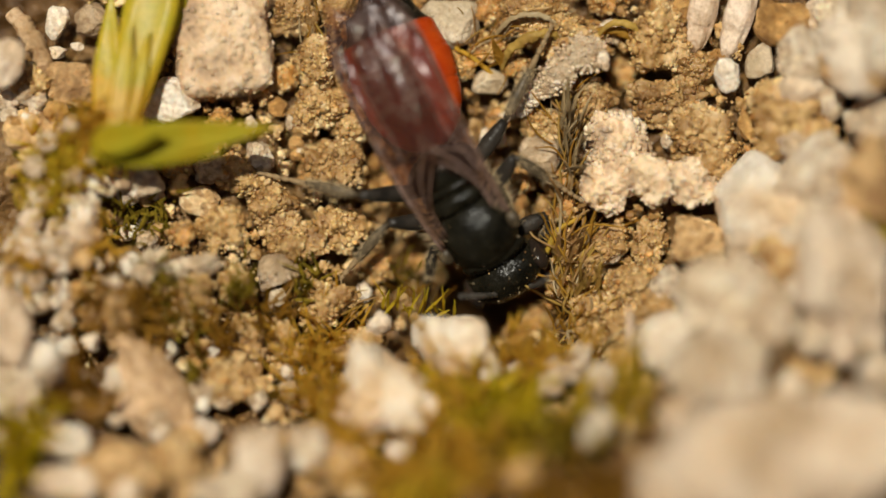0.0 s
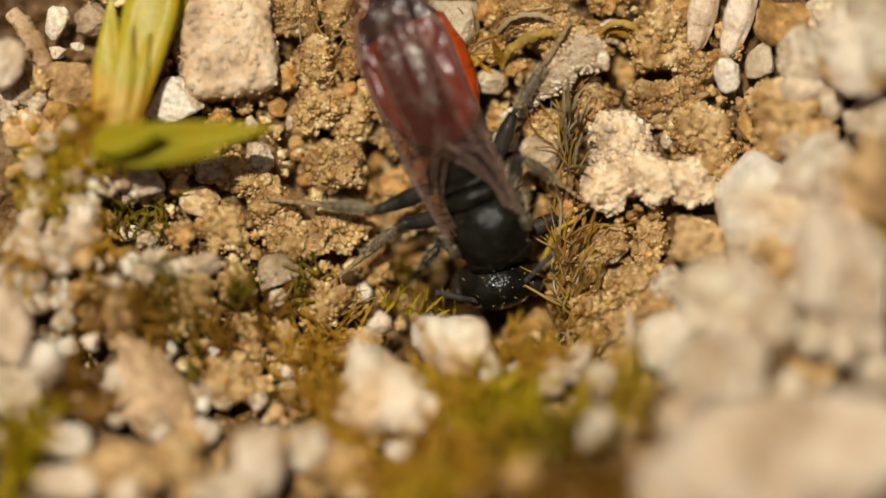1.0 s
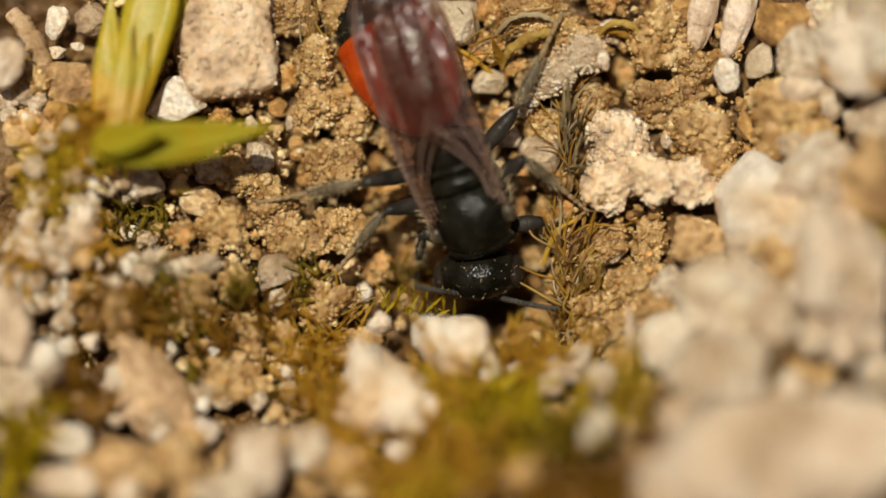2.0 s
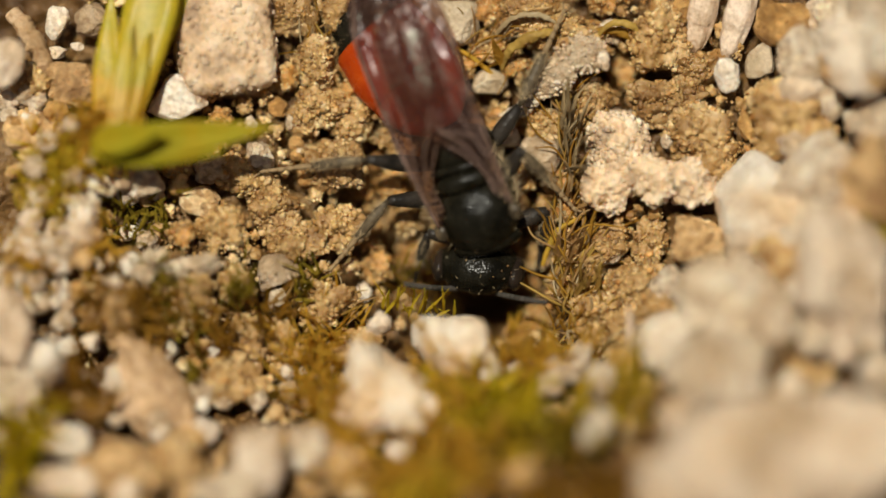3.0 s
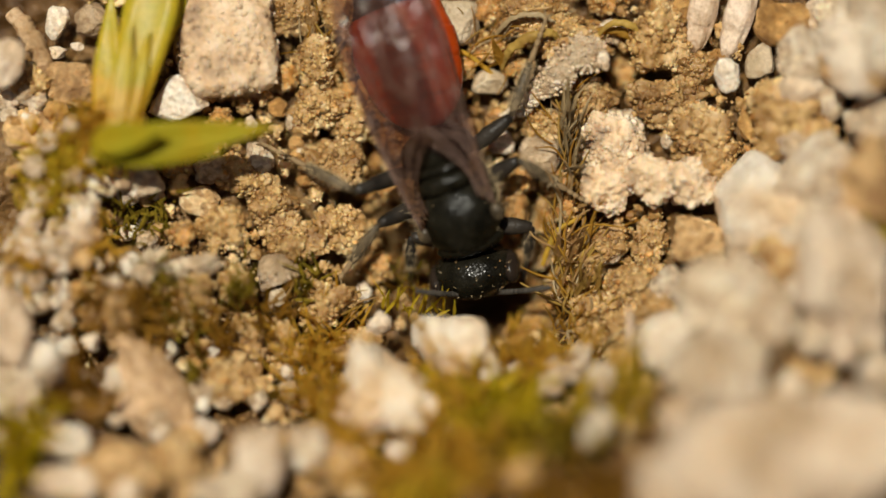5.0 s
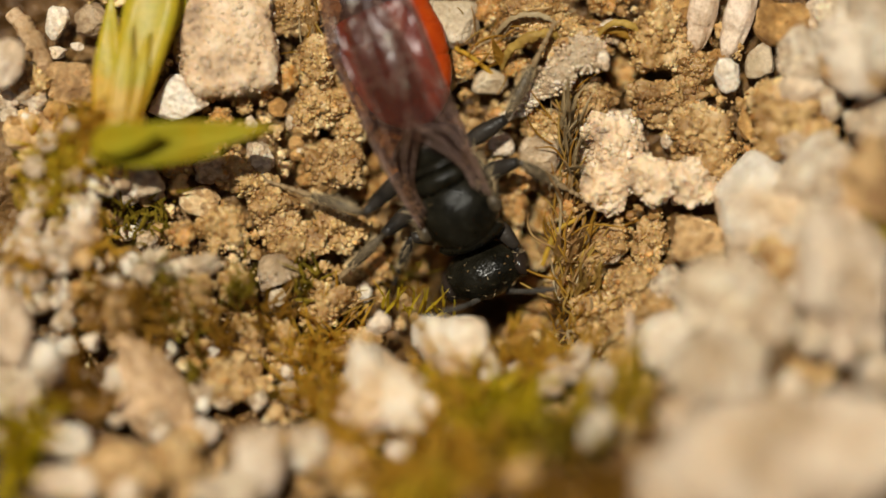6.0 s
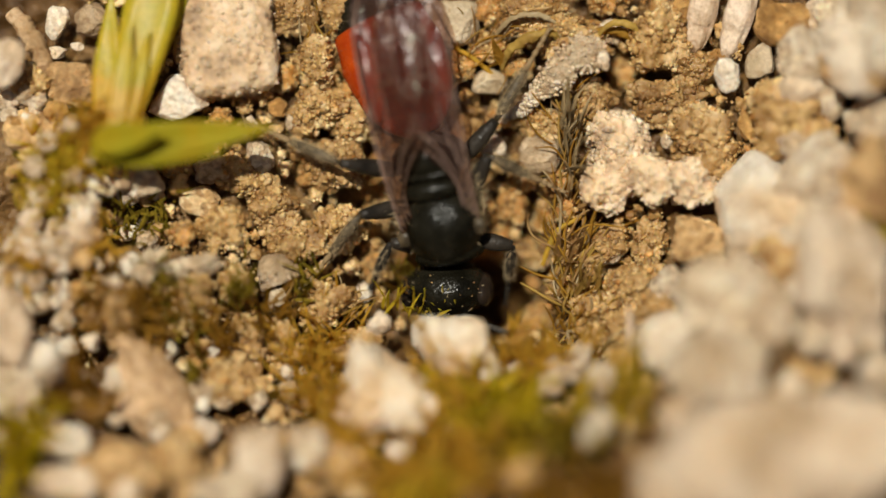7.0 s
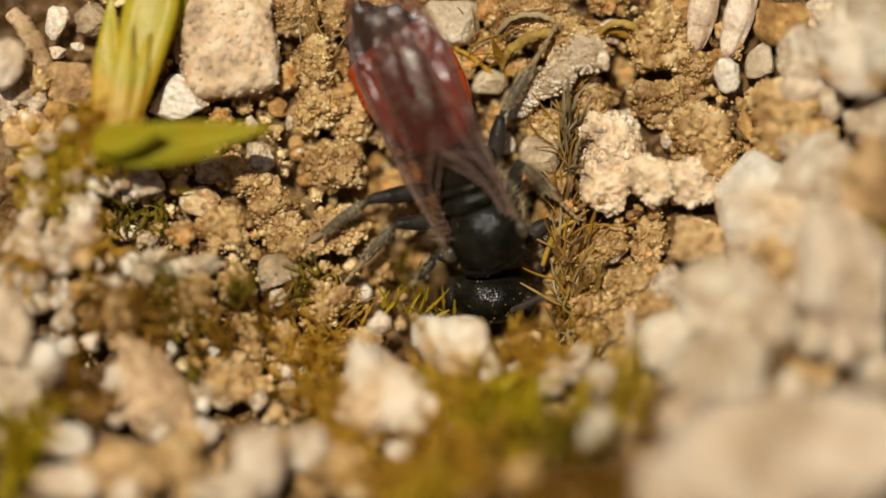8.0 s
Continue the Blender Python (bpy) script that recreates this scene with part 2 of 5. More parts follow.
# ---- mesh makers (millimetres in, metres out) ----
def mesh_of(name, verts, faces, mat, smooth=True):
    me = bpy.data.meshes.new(name)
    v = np.asarray(verts, dtype=np.float64).reshape(-1, 3) * MM
    me.from_pydata(v.tolist(), [], faces if isinstance(faces, list) else faces.tolist())
    me.materials.append(mat)
    if smooth:
        me.polygons.foreach_set("use_smooth", [True] * len(me.polygons))
    me.update()
    return me


def part(name, me, parent=None, label="", m=None):
    ob = new(name, me)
    ob.parent = parent
    if m is not None:
        ob.matrix_basis = m
    if label:
        ob["label"] = label
    return ob


@functools.lru_cache(None)
def ball(sub):
    bm = bmesh.new()
    bmesh.ops.create_icosphere(bm, subdivisions=sub + 1, radius=1.0)
    v = np.array([x.co[:] for x in bm.verts])
    f = np.array([[x.index for x in p.verts] for p in bm.faces])
    bm.free()
    return v, f


def rock_shape(size, seed, facets=9, lumps=0.12, sub=4, grain=0.16, relief=0.03, box=2.0, crisp=0.75, cuts=()):
    """Broken stone: a ball cut by planes, with lumps and a skin of single grains."""
    rng = np.random.RandomState(seed)
    v, f = ball(sub)
    n = rng.normal(size=(facets, 3))
    n /= np.linalg.norm(n, axis=1)[:, None]
    d = rng.uniform(0.50, 0.88, facets)
    if cuts:
        # faces broken off on purpose: direction across the bank, depth of the cut, tilt off the bank
        n = np.array([(math.cos(radians(q)) * math.cos(radians(up)), math.sin(radians(q)) * math.cos(radians(up)), math.sin(radians(up))) for q, _, up in cuts])
        d = np.array([c[1] for c in cuts])
    dots = np.maximum(v @ n.T, 1e-3)
    r = np.minimum((d / dots).min(axis=1), 1.0)
    half = np.array(size) / 2
    out = v * r[:, None] / ((np.abs(v) ** box).sum(1) ** (1 / box))[:, None]
    off = Vector(rng.uniform(-50, 50, 3))
    for i in range(len(out)):
        p = Vector(out[i])
        k = lumps * noise.fractal(p * 1.3 + off, 0.9, 2.0, 3) + 0.35 * lumps * noise.noise(p * 5.0 + off)
        out[i] += v[i] * k
    out *= half / np.abs(out).max(axis=0)
    if relief > 0:
        area = 4.0 * math.pi * float((half ** 2).mean())
        count = int(min(900, max(24, 1.9 * area / grain ** 2)))
        seeds = out[rng.randint(len(out), size=count)]
        reach = grain * rng.uniform(0.45, 1.25, count)
        gap = ((out ** 2).sum(1)[:, None] + (seeds ** 2).sum(1)[None, :] - 2 * out @ seeds.T)
        rise = np.sqrt(np.maximum(0, 1 - np.maximum(gap, 0) / reach ** 2)) * (reach / grain)
        hit = rise.max(axis=1)
        for i in range(len(out)):
            p = Vector(out[i])
            hit[i] += 0.35 * noise.noise(p * (1.3 / grain) + off) + crisp * (0.45 - min(0.9, noise.voronoi(p * (2.3 / grain) + off)[0][0]))
        out += v * (relief * (hit - 0.55))[:, None]
    return out, f


def grain_kinds(seed, count=8, sub=1, knob=0.5, rise=0.26):
    kinds = []
    for k in range(count):
        v, f = rock_shape((2, 2, 2), seed + k, 7, 0.45, sub, knob, rise if sub > 1 else 0.0)
        kinds.append((v, f))
    return kinds


def grains_mesh(name, places, sizes, kinds, mat, seed, core=None):
    """Many loose grains in one mesh."""
    rng = np.random.RandomState(seed)
    vs, fs, base = [], [], 0
    if core is not None:
        vs.append(core[0]), fs.append(core[1])
        base = len(core[0])
    for p, s in zip(places, sizes):
        v, f = kinds[rng.randint(len(kinds))]
        q = Euler(rng.uniform(0, 6.28, 3)).to_matrix()
        w = (v * (s / 2) * rng.uniform(0.7, 1.15, 3)) @ np.array(q).T + p
        vs.append(w), fs.append(f + base)
        base += len(v)
    V, F = np.concatenate(vs) * MM, np.concatenate(fs)
    me = bpy.data.meshes.new(name)
    me.vertices.add(len(V)), me.loops.add(F.size), me.polygons.add(len(F))
    me.vertices.foreach_set("co", V.ravel())
    me.loops.foreach_set("vertex_index", F.ravel())
    me.polygons.foreach_set("loop_start", np.arange(0, F.size, 3))
    me.materials.append(mat)
    me.update(calc_edges=True)
    me.polygons.foreach_set("use_smooth", [True] * len(F))
    return me


def tube(points, radii, sides=8, close=True):
    """Rings along a bent line."""
    pts = [Vector(p) for p in points]
    verts, faces = [], []
    for i, p in enumerate(pts):
        t = (pts[min(i + 1, len(pts) - 1)] - pts[max(i - 1, 0)]).normalized()
        side = t.cross(Vector((0, 0, 1)))
        side = t.cross(Vector((1, 0, 0))) if side.length < 0.2 else side
        side.normalize()
        up = side.cross(t)
        for k in range(sides):
            a = 2 * math.pi * k / sides
            verts.append(p + (side * math.cos(a) + up * math.sin(a)) * radii[i])
    for i in range(len(pts) - 1):
        for k in range(sides):
            j = (k + 1) % sides
            faces.append([i * sides + k, i * sides + j, (i + 1) * sides + j, (i + 1) * sides + k])
    if close:
        faces.append(list(range(sides))[::-1])
        faces.append([(len(pts) - 1) * sides + k for k in range(sides)])
    return [tuple(v) for v in verts], faces


def joined(pieces):
    verts, faces = [], []
    for v, f in pieces:
        base = len(verts)
        verts += [tuple(x) for x in v]
        faces += [[i + base for i in p] for p in f]
    return verts, faces


def blade(length, width, thick=0.03, curl=0.4, keel=0.25, twist=0.0, steps=10, wide_at=0.3):
    """A lance-shaped leaf along +y from its foot at the origin, with two faces."""
    top, bottom = [], []
    for i in range(steps + 1):
        t = i / steps
        w = width / 2 * min(1.0, (t / wide_at) ** 0.6 * 0.65 + 0.35) * (1 - max(0, (t - wide_at) / (1 - wide_at)) ** 1.7) + 0.004
        y, z = length * t, curl * length * t * t
        for j in range(-2, 3):
            x = w * j / 2
            lift = keel * abs(x) + 0.02 * width * math.sin(9 * t + j)
            a = twist * t
            px, pz = x * math.cos(a) - lift * math.sin(a), x * math.sin(a) + lift * math.cos(a)
            top.append((px, y, z + pz + thick / 2))
            bottom.append((px, y, z + pz - thick / 2))
    n, faces = len(top), []
    for i in range(steps):
        for j in range(4):
            a = i * 5 + j
            faces.append([a, a + 1, a + 6, a + 5])
            faces.append([n + a, n + a + 5, n + a + 6, n + a + 1])
        for j in (0, 4):
            a = i * 5 + j
            faces.append([a, a + 5, n + a + 5, n + a] if j == 0 else [a, n + a, n + a + 5, a + 5])
    faces.append([0, n, n + 1, n + 2, n + 3, n + 4, 4, 3, 2, 1])
    e = steps * 5
    faces.append([e, e + 1, e + 2, e + 3, e + 4, n + e + 4, n + e + 3, n + e + 2, n + e + 1, n + e])
    return top + bottom, faces


# ---- the ground ----
def swell(a, b, ca, cb, ra, rb, h):
    return h * math.exp(-((a - ca) / ra) ** 2 - ((b - cb) / rb) ** 2)


def form(a, b):
    """Height of the soil off the bank's face."""
    h = 0.0
    side = min(1.0, max(0.0, (a + 1.5) / 3.0))
    h += (0.68 + 0.22 * side) * max(0.0, -2.0 - b) ** 1.15 * max(0.0, 1 - max(0.0, abs(a) - 14.0) / 20.0)
    h += swell(a, b, 7.6, -4.0, 3.6, 3.4, 3.4)
    h += swell(a, b, 9.5, 1.0, 2.5, 5.0, 1.9)
    h += swell(a, b, -9.5, -1.0, 3.2, 4.5, 1.5)
    h += swell(a, b, -1.0, -3.9, 2.2, 1.0, 0.5)
    h += swell(a, b, -5.8, -0.8, 2.4, 1.9, 1.0)
    h += swell(a, b, 0.95, -1.15, 1.45, 1.05, -3.0)
    h += swell(a, b, 0.3, 1.2, 1.5, 2.4, -0.65)
    h += swell(a, b, -0.6, -0.6, 0.75, 0.7, -0.7)
    h += swell(a, b, 2.1, 0.5, 0.5, 0.7, -0.4)
    h += swell(a, b, 4.6, 4.0, 0.8, 0.5, -1.2)
    h += swell(a, b, 2.15, 4.85, 0.5, 0.4, -0.8)
    h += swell(a, b, 1.6, 5.55, 0.35, 0.4, -0.9)
    h += swell(a, b, -7.05, 0.65, 0.75, 0.7, -1.5)
    h += swell(a, b, 4.7, -0.1, 0.6, 0.6, -0.7)
    for pa, pb, pr, deep in ((-1.25, 0.0, 0.5, -0.7), (-0.85, -0.95, 0.45, -0.5), (-1.0, 1.2, 0.6, -0.7), (2.2, 0.9, 0.4, -0.4), (2.3, -0.3, 0.35, -0.4), (-2.1, 1.1, 0.45, -1.5), (-2.55, 2.95, 0.3, -0.9), (-1.6, 2.1, 0.4, -1.1), (-2.1, -0.75, 0.36, -0.8), (3.0, 2.9, 0.3, -1.0), (-3.2, 4.4, 0.35, -1.0), (4.0, -1.3, 0.3, -0.9), (8.6, -3.1, 0.6, -2.6), (9.0, 2.9, 0.55, -2.2)):
        h += swell(a, b, pa, pb, pr, pr, deep)
    far = max(0.0, math.hypot(a, b) - 16.0)
    h = h if b > -9.0 else h * max(0.0, 1 + (b + 9.0) / 14.0)
    h += min(far, 20.0) * max(0.0, 1 - far / 90.0) * 0.04 * math.sin(a * 0.21) * math.cos(b * 0.17)
    h += min(far, 400.0) * 0.05 * noise.noise(Vector((a * 0.0022, b * 0.0022, 3.0)))
    # beyond the small bank the land lies level
    level = math.tan(radians(SLOPE))
    return h - level * max(0.0, b - 26.0) + level * max(0.0, -26.0 - b)


def soil(a, b):
    p = Vector((a, b, 0.0))
    keep = max(0.0, 1 - max(0.0, math.hypot(a, b) - 20.0) / 60.0)
    if keep == 0.0:
        return form(a, b)
    h = 0.42 * noise.fractal(p * 0.9, 1.0, 2.0, 3) + 0.22 * noise.noise(p * 2.6) + 0.09 * noise.noise(p * 6.0)
    cell = noise.voronoi(p * 1.7)[0]
    small = noise.voronoi(p * 4.6)[0]
    h += 0.36 * (0.45 - min(cell[0], 0.75)) + 0.13 * (0.4 - min(small[0], 0.7)) + 0.06 * noise.noise(p * 13.0)
    return form(a, b) + keep * (h - 0.5)


def ground():
    """One sheet: fine round the burrow, coarser to its rim."""
    def line(near, step, far, grow):
        out, x, s = [], 0.0, step
        while x < far:
            out.append(x)
            x += s
            if x > near:
                s *= grow
        return out
    right, up = line(11.5, 0.07, 7000, 1.2), line(6.8, 0.07, 7000, 1.2)
    xs = [-x for x in right[:0:-1]] + right
    ys = [-y for y in up[:0:-1]] + up
    ys = [y * (1.12 if y < 0 else 1.0) for y in ys]
    verts = [(a, b, soil(a, b)) for b in ys for a in xs]
    n = len(xs)
    faces = [[j * n + i, j * n + i + 1, (j + 1) * n + i + 1, (j + 1) * n + i] for j in range(len(ys) - 1) for i in range(n - 1)]
    ob = new("ground", mesh_of("ground", verts, faces, SHADED_SOIL))
    ob.matrix_basis = BANK
    return tagged(ob, "crumbly sandy soil bank with a burrow mouth", "ground", kind="structure")


ground()


def crumbs(name, label, count, low, high, seed, sub, heaps=0):
    """Loose soil; heaps: the grains lie in that many small heaps, the rest singly."""
    rng = np.random.RandomState(seed)
    centres = [(rng.uniform(-9.5, 9.0), rng.uniform(-4.6, 6.4), rng.uniform(0.12, 0.34)) for _ in range(heaps)]
    places, sizes = [], []
    for _ in range(count):
        a, b, up = rng.uniform(-9.5, 9.0), rng.uniform(-4.6, 6.4), 0.0
        if heaps and rng.rand() < 0.72:
            ca, cb, r = centres[rng.randint(heaps)]
            da, db = rng.normal(0, 0.55, 2)
            a, b, up = ca + da * r, cb + db * r, 0.75 * r * max(0.0, 1 - (da * da + db * db) * 0.6)
        s = low + (high - low) * rng.power(0.45)
        if math.hypot(a - 1.0, (b + 1.3) * 1.3) < 0.9 and (s > 0.25 or up > 0):
            continue
        places.append((a, b, soil(a, b) + s * 0.12 + up)), sizes.append(s)
    ob = new(name, grains_mesh(name, places, sizes, grain_kinds(seed, 8, sub), CRUMB, seed))
    ob.matrix_basis = BANK
    return tagged(ob, label, "soil", kind="stuff")


crumbs("sand_grains", "sand grains strewn and heaped over the soil", 6500, 0.05, 0.17, 12, 0, heaps=700)


# ---- stones and clods ----
SERIAL = collections.Counter()
TAKEN = []
FINE_KINDS = grain_kinds(331, 10, 0)


def stone(mat, a, b, h, w, l, t=0.0, turn=0.0, facets=9, lumps=0.12, label="", sub=4, relief=0.0, box=2.2, cuts=()):
    """A stone; w along a, l along b, t off the bank."""
    SERIAL["stone"] += 1
    TAKEN.append((a, b, 0.25 * (w + l)))
    t = t or 0.8 * min(w, l)
    h = max(h, form(a, b) + 0.1 * t)
    relief = relief or {PALE: 0.05, TAN: 0.05, OCHRE: 0.035, GREY: 0.03}.get(mat, 0.018)
    v, f = rock_shape((w, l, t), 100 + SERIAL["stone"], facets, lumps, sub, 0.13, min(relief, 0.045), box, 0.75, cuts)
    if relief >= 0.07:
        pick = np.random.RandomState(SERIAL["stone"])
        top = v[v[:, 2] > -0.3 * t]
        count = int(1.5 * (w * l + 0.6 * t * (w + l)) / 0.13 ** 2)
        me = grains_mesh("stone", top[pick.randint(len(top), size=count)] * pick.uniform(0.95, 1.015, (count, 1)), 0.05 + 0.17 * pick.power(0.4, count), FINE_KINDS, PALE_GRAINS, SERIAL["stone"], (v, f))
        ob = new("stone", me)
    else:
        ob = new("stone", mesh_of("stone", v, f, mat))
    rng = random.Random(SERIAL["stone"])
    ob.matrix_basis = bank(a, b, h, rng.uniform(-8, 8), rng.uniform(-8, 8), turn)
    words = {PALE: "pale grainy sandstone pebble", WHITE: "white limestone pebble", PINK: "pinkish white limestone pebble", TAN: "tan sandstone pebble", OCHRE: "ochre yellow pebble", GREY: "grey brown pebble", QUARTZ: "cloudy quartz pebble", SHELL: "smooth grey brown husk", BROWN: "flat brown shard"}
    return tagged(ob, label or words[mat] + " on the soil", "stone", "stones on the bank")


def clod(a, b, h, w, l, t=0.0, grain=0.2):
    """A clod: knobs of fine sand stuck together, with single grains on them."""
    SERIAL["clod"] += 1
    TAKEN.append((a, b, 0.25 * (w + l)))
    seed = 500 + SERIAL["clod"]
    t = t or 0.85 * min(w, l)
    h = max(h, form(a, b))
    v, f = rock_shape((w, l, t), seed, 5, 0.5, 4 if w > 0.75 else 3, 1.9 * grain, 1.35 * grain, 2.0, 0.4)
    rng = np.random.RandomState(seed)
    top = v[v[:, 2] > -0.25 * t]
    fine = 0.55 * grain
    count = int(1.8 * (w * l + 0.6 * t * (w + l)) / fine ** 2)
    sizes = fine * (0.55 + 1.5 * rng.power(0.4, count))
    spots = top[rng.randint(len(top), size=count)] * rng.uniform(0.96, 1.03, (count, 1))
    me = grains_mesh("soil_clod", spots, sizes, FINE_KINDS, CRUMB, seed, (v, f))
    ob = new("soil_clod", me)
    ob.matrix_basis = bank(a, b, h, 0, 0, 0)
    return tagged(ob, "crumbly clod of sandy soil", "soil clod", "clods on the bank")


# grainy and smooth pebbles, up the bank
block = stone(PALE, -5.11, 4.75, 0.20, 2.36, 2.54, 1.87, 2, 5, 0.08, "large pale blocky sandstone pebble with dark flecks", 5, 0.075, 6.0, ((300, 0.92, 0), (232, 0.96, 0), (20, 0.95, 25), (100, 0.9, 60)))
white_pebble = stone(WHITE, -6.32, 3.48, 0.60, 1.50, 1.18, 1.07, 0, 9, 0.12, "", 5)
stone(QUARTZ, -6.17, 4.77, 0.30, 0.59, 0.83)
stone(PINK, -10.18, 4.35, 1.48, 1.07, 1.23)
stone(WHITE, -9.10, 5.35, 0.40, 0.59, 0.83)
stone(WHITE, -9.17, 4.60, 0.50, 0.59, 0.35)
stone(WHITE, -8.65, 4.77, 0.50, 0.37, 0.21)
stone(GREY, -8.21, 5.36, 0.20, 1.02, 0.94)
stone(QUARTZ, 0.21, 5.40, 0.00, 1.47, 1.31, 0.94)
stone(QUARTZ, 1.12, 3.90, 0.00, 0.88, 0.72)
chip = stone(PINK, 1.49, 2.53, -0.15, 0.67, 0.62)
stone(GREY, 2.33, 2.26, -0.10, 1.12, 1.07, 0.67, 30, 6)
lump = stone(PALE, 4.15, 2.32, 0.30, 1.95, 2.30, 1.9, -14, 9, 0.2, "pale sandstone lump with clear grains", 5, 0.07)
knob = stone(PALE, 4.84, 1.64, 0.80, 1.21, 1.29, 1.3, 20, 8, 0.25, "", 5, 0.07)
ledge = stone(PALE, 5.80, 1.50, 0.80, 1.50, 1.34, 1.4, 0, 8, 0.3, "", 5, 0.07)
foot_stone = stone(PALE, 3.80, 1.35, 0.60, 1.21, 1.21, 1.2, 0, 8, 0.25, "", 5, 0.07)
stone(WHITE, 6.67, 4.08, 1.00, 0.67, 0.83, 0.59, 10, 8)
stone(QUARTZ, 7.49, 4.38, 0.60, 0.72, 0.99, 0.48, -15, 9, 0.1)
stone(OCHRE, 7.12, 2.92, 0.50, 0.48, 0.72, 0.54, 10)
stone(OCHRE, 8.05, 5.40, 0.50, 1.45, 1.29)
stone(PINK, 9.28, 5.57, 0.80, 1.66, 1.07)
stone(WHITE, 9.85, 4.87, 2.44, 2.95, 2.68, 1.61, 20, 9, 0.4, "large cream limestone resting on a tan stone", 5, 0.06)
stone(TAN, 9.68, 4.52, 1.32, 2.54, 2.01, 3.48)
stone(PALE, 10.05, 2.99, 1.64, 1.34, 1.47, 1.74)
stone(PALE, 10.11, 5.00, 2.44, 2.01, 2.14, 2.68)
stone(PALE, 8.56, 4.58, 1.32, 1.47, 1.47, 1.47)
stone(WHITE, 7.43, 1.05, 1.44, 2.30, 2.88, 2.5, 0, 8, 0.1, "large white limestone pebble", 5, 0.03, 2.6, ((48, 0.62, 10), (128, 0.60, 10), (200, 0.80, 0), (262, 0.78, 15), (330, 0.8, 10), (80, 0.78, 55), (235, 0.76, 60)))
stone(PALE, 8.41, 0.54, 1.48, 1.61, 1.74, 2.01, 0, 9, 0.2)
stone(PALE, 8.85, 1.62, 1.80, 2.41, 2.14, 2.68, 30, 9, 0.25)
stone(TAN, 6.07, 0.21, 0.70, 2.01, 1.21, 1.21)
stone(PALE, 6.17, -1.29, 2.92, 2.28, 2.14, 1.74)
stone(WHITE, 5.25, -2.24, 2.44, 1.66, 1.69, 2.01)
stone(PALE, 7.13, -1.29, 2.92, 2.01, 2.54, 1.74, 20)
stone(PINK, 9.35, -0.75, 2.92, 2.54, 4.02, 3.21)
stone(TAN, 9.98, 1.72, 2.44, 1.74, 2.41, 2.68)
stone(PINK, 6.99, -4.90, 5.32, 4.42, 3.48, 2.68, 10)
stone(PINK, 9.14, -4.75, 5.64, 3.48, 3.48, 2.54, 40)
stone(PINK, 5.65, -5.60, 5.16, 2.68, 2.68, 2.01)
stone(PALE, 6.30, -2.84, 3.88, 2.54, 2.01, 1.74)
stone(WHITE, 0.14, -2.36, 1.80, 1.72, 1.62, 1.9, 0, 8, 0.12, "white angular pebble in front of the burrow", 4, 0.03, 3.0, ((88, 0.72, 0), (2, 0.80, 0), (165, 0.72, 10), (222, 0.52, 0), (310, 0.62, 0), (270, 0.8, 50), (80, 0.72, 60)))
stone(WHITE, 0.98, -2.84, 1.93, 0.80, 1.16, 0.9, 15, 6, 0.15)
stone(WHITE, -1.22, -3.32, 2.50, 2.75, 2.50, 2.0, 0, 7, 0.2, "large white angular pebble in front of the burrow", 4, 0.035, 2.8, ((50, 0.34, 5), (112, 0.74, 0), (158, 0.62, 10), (205, 0.80, 0), (268, 0.66, 10), (320, 0.70, 0), (20, 0.6, 55), (200, 0.66, 60)))
stone(PINK, -1.55, -1.78, 1.15, 0.72, 0.66, 0.6, 0, 7, 0.2)
# on the soil beside the bee
stone(GREY, -3.95, -0.57, 0.40, 1.23, 0.91, 0.80, 0, 9, 0.1)
stone(QUARTZ, -6.90, -0.36, 0.60, 0.67, 0.75, 0.48, 30)
stone(WHITE, -8.28, -0.33, 1.16, 0.72, 0.37, 0, -15)
stone(WHITE, -9.64, 0.12, 1.96, 1.02, 0.83)
stone(PINK, -8.89, 0.44, 1.48, 0.88, 0.72)
stone(WHITE, -8.54, 1.37, 1.16, 0.75, 0.62)
stone(PINK, -10.30, -2.09, 2.25, 1.61, 2.54, 1.74, 0, 9, 0.2)
stone(WHITE, -9.14, -2.58, 3.62, 0.86, 1.07)
stone(WHITE, -8.54, -4.45, 3.00, 0.80, 0.83)
stone(QUARTZ, -3.89, -1.21, 0.70, 0.43, 0.64)
stone(OCHRE, -5.66, -2.59, 1.00, 0.72, 0.48)
stone(WHITE, -3.63, -2.85, 1.25, 0.46, 0.37)
stone(PINK, -4.29, -4.87, 3.25, 1.47, 2.01, 1.47, 0, 9, 0.15)
stone(PALE, -3.18, -4.55, 3.25, 1.21, 1.15)
stone(BROWN, -6.87, -3.28, 2.12, 1.81, 2.95, 0.67, 30, 7, 0.22, "flat brown stone shard leaning on the soil")
stone(TAN, -7.49, -5.07, 3.12, 1.61, 1.47)
stone(OCHRE, -5.95, -4.34, 2.62, 0.88, 0.59)
stone(PINK, -8.76, -5.47, 3.50, 1.61, 1.02)
stone(PALE, -4.72, -5.57, 3.75, 2.01, 1.21)
stone(TAN, 1.80, -5.14, 4.50, 0.80, 0.70)
for pa, pb, size in ((1.55, -2.75, 0.42), (2.05, -2.62, 0.5), (2.75, -2.85, 0.62), (2.45, -3.2, 0.45), (3.2, -2.6, 0.55), (3.6, -3.0, 0.6)):
    stone(PALE, pa, pb, form(pa, pb) + 0.9, 1.3 * size, 1.4 * size, 0, 40 * pa, 7, 0.25)
stone(PALE, 3.58, -4.18, 4.00, 0.94, 1.23)
stone(PALE, -5.49, 1.88, 0.50, 0.99, 0.72)
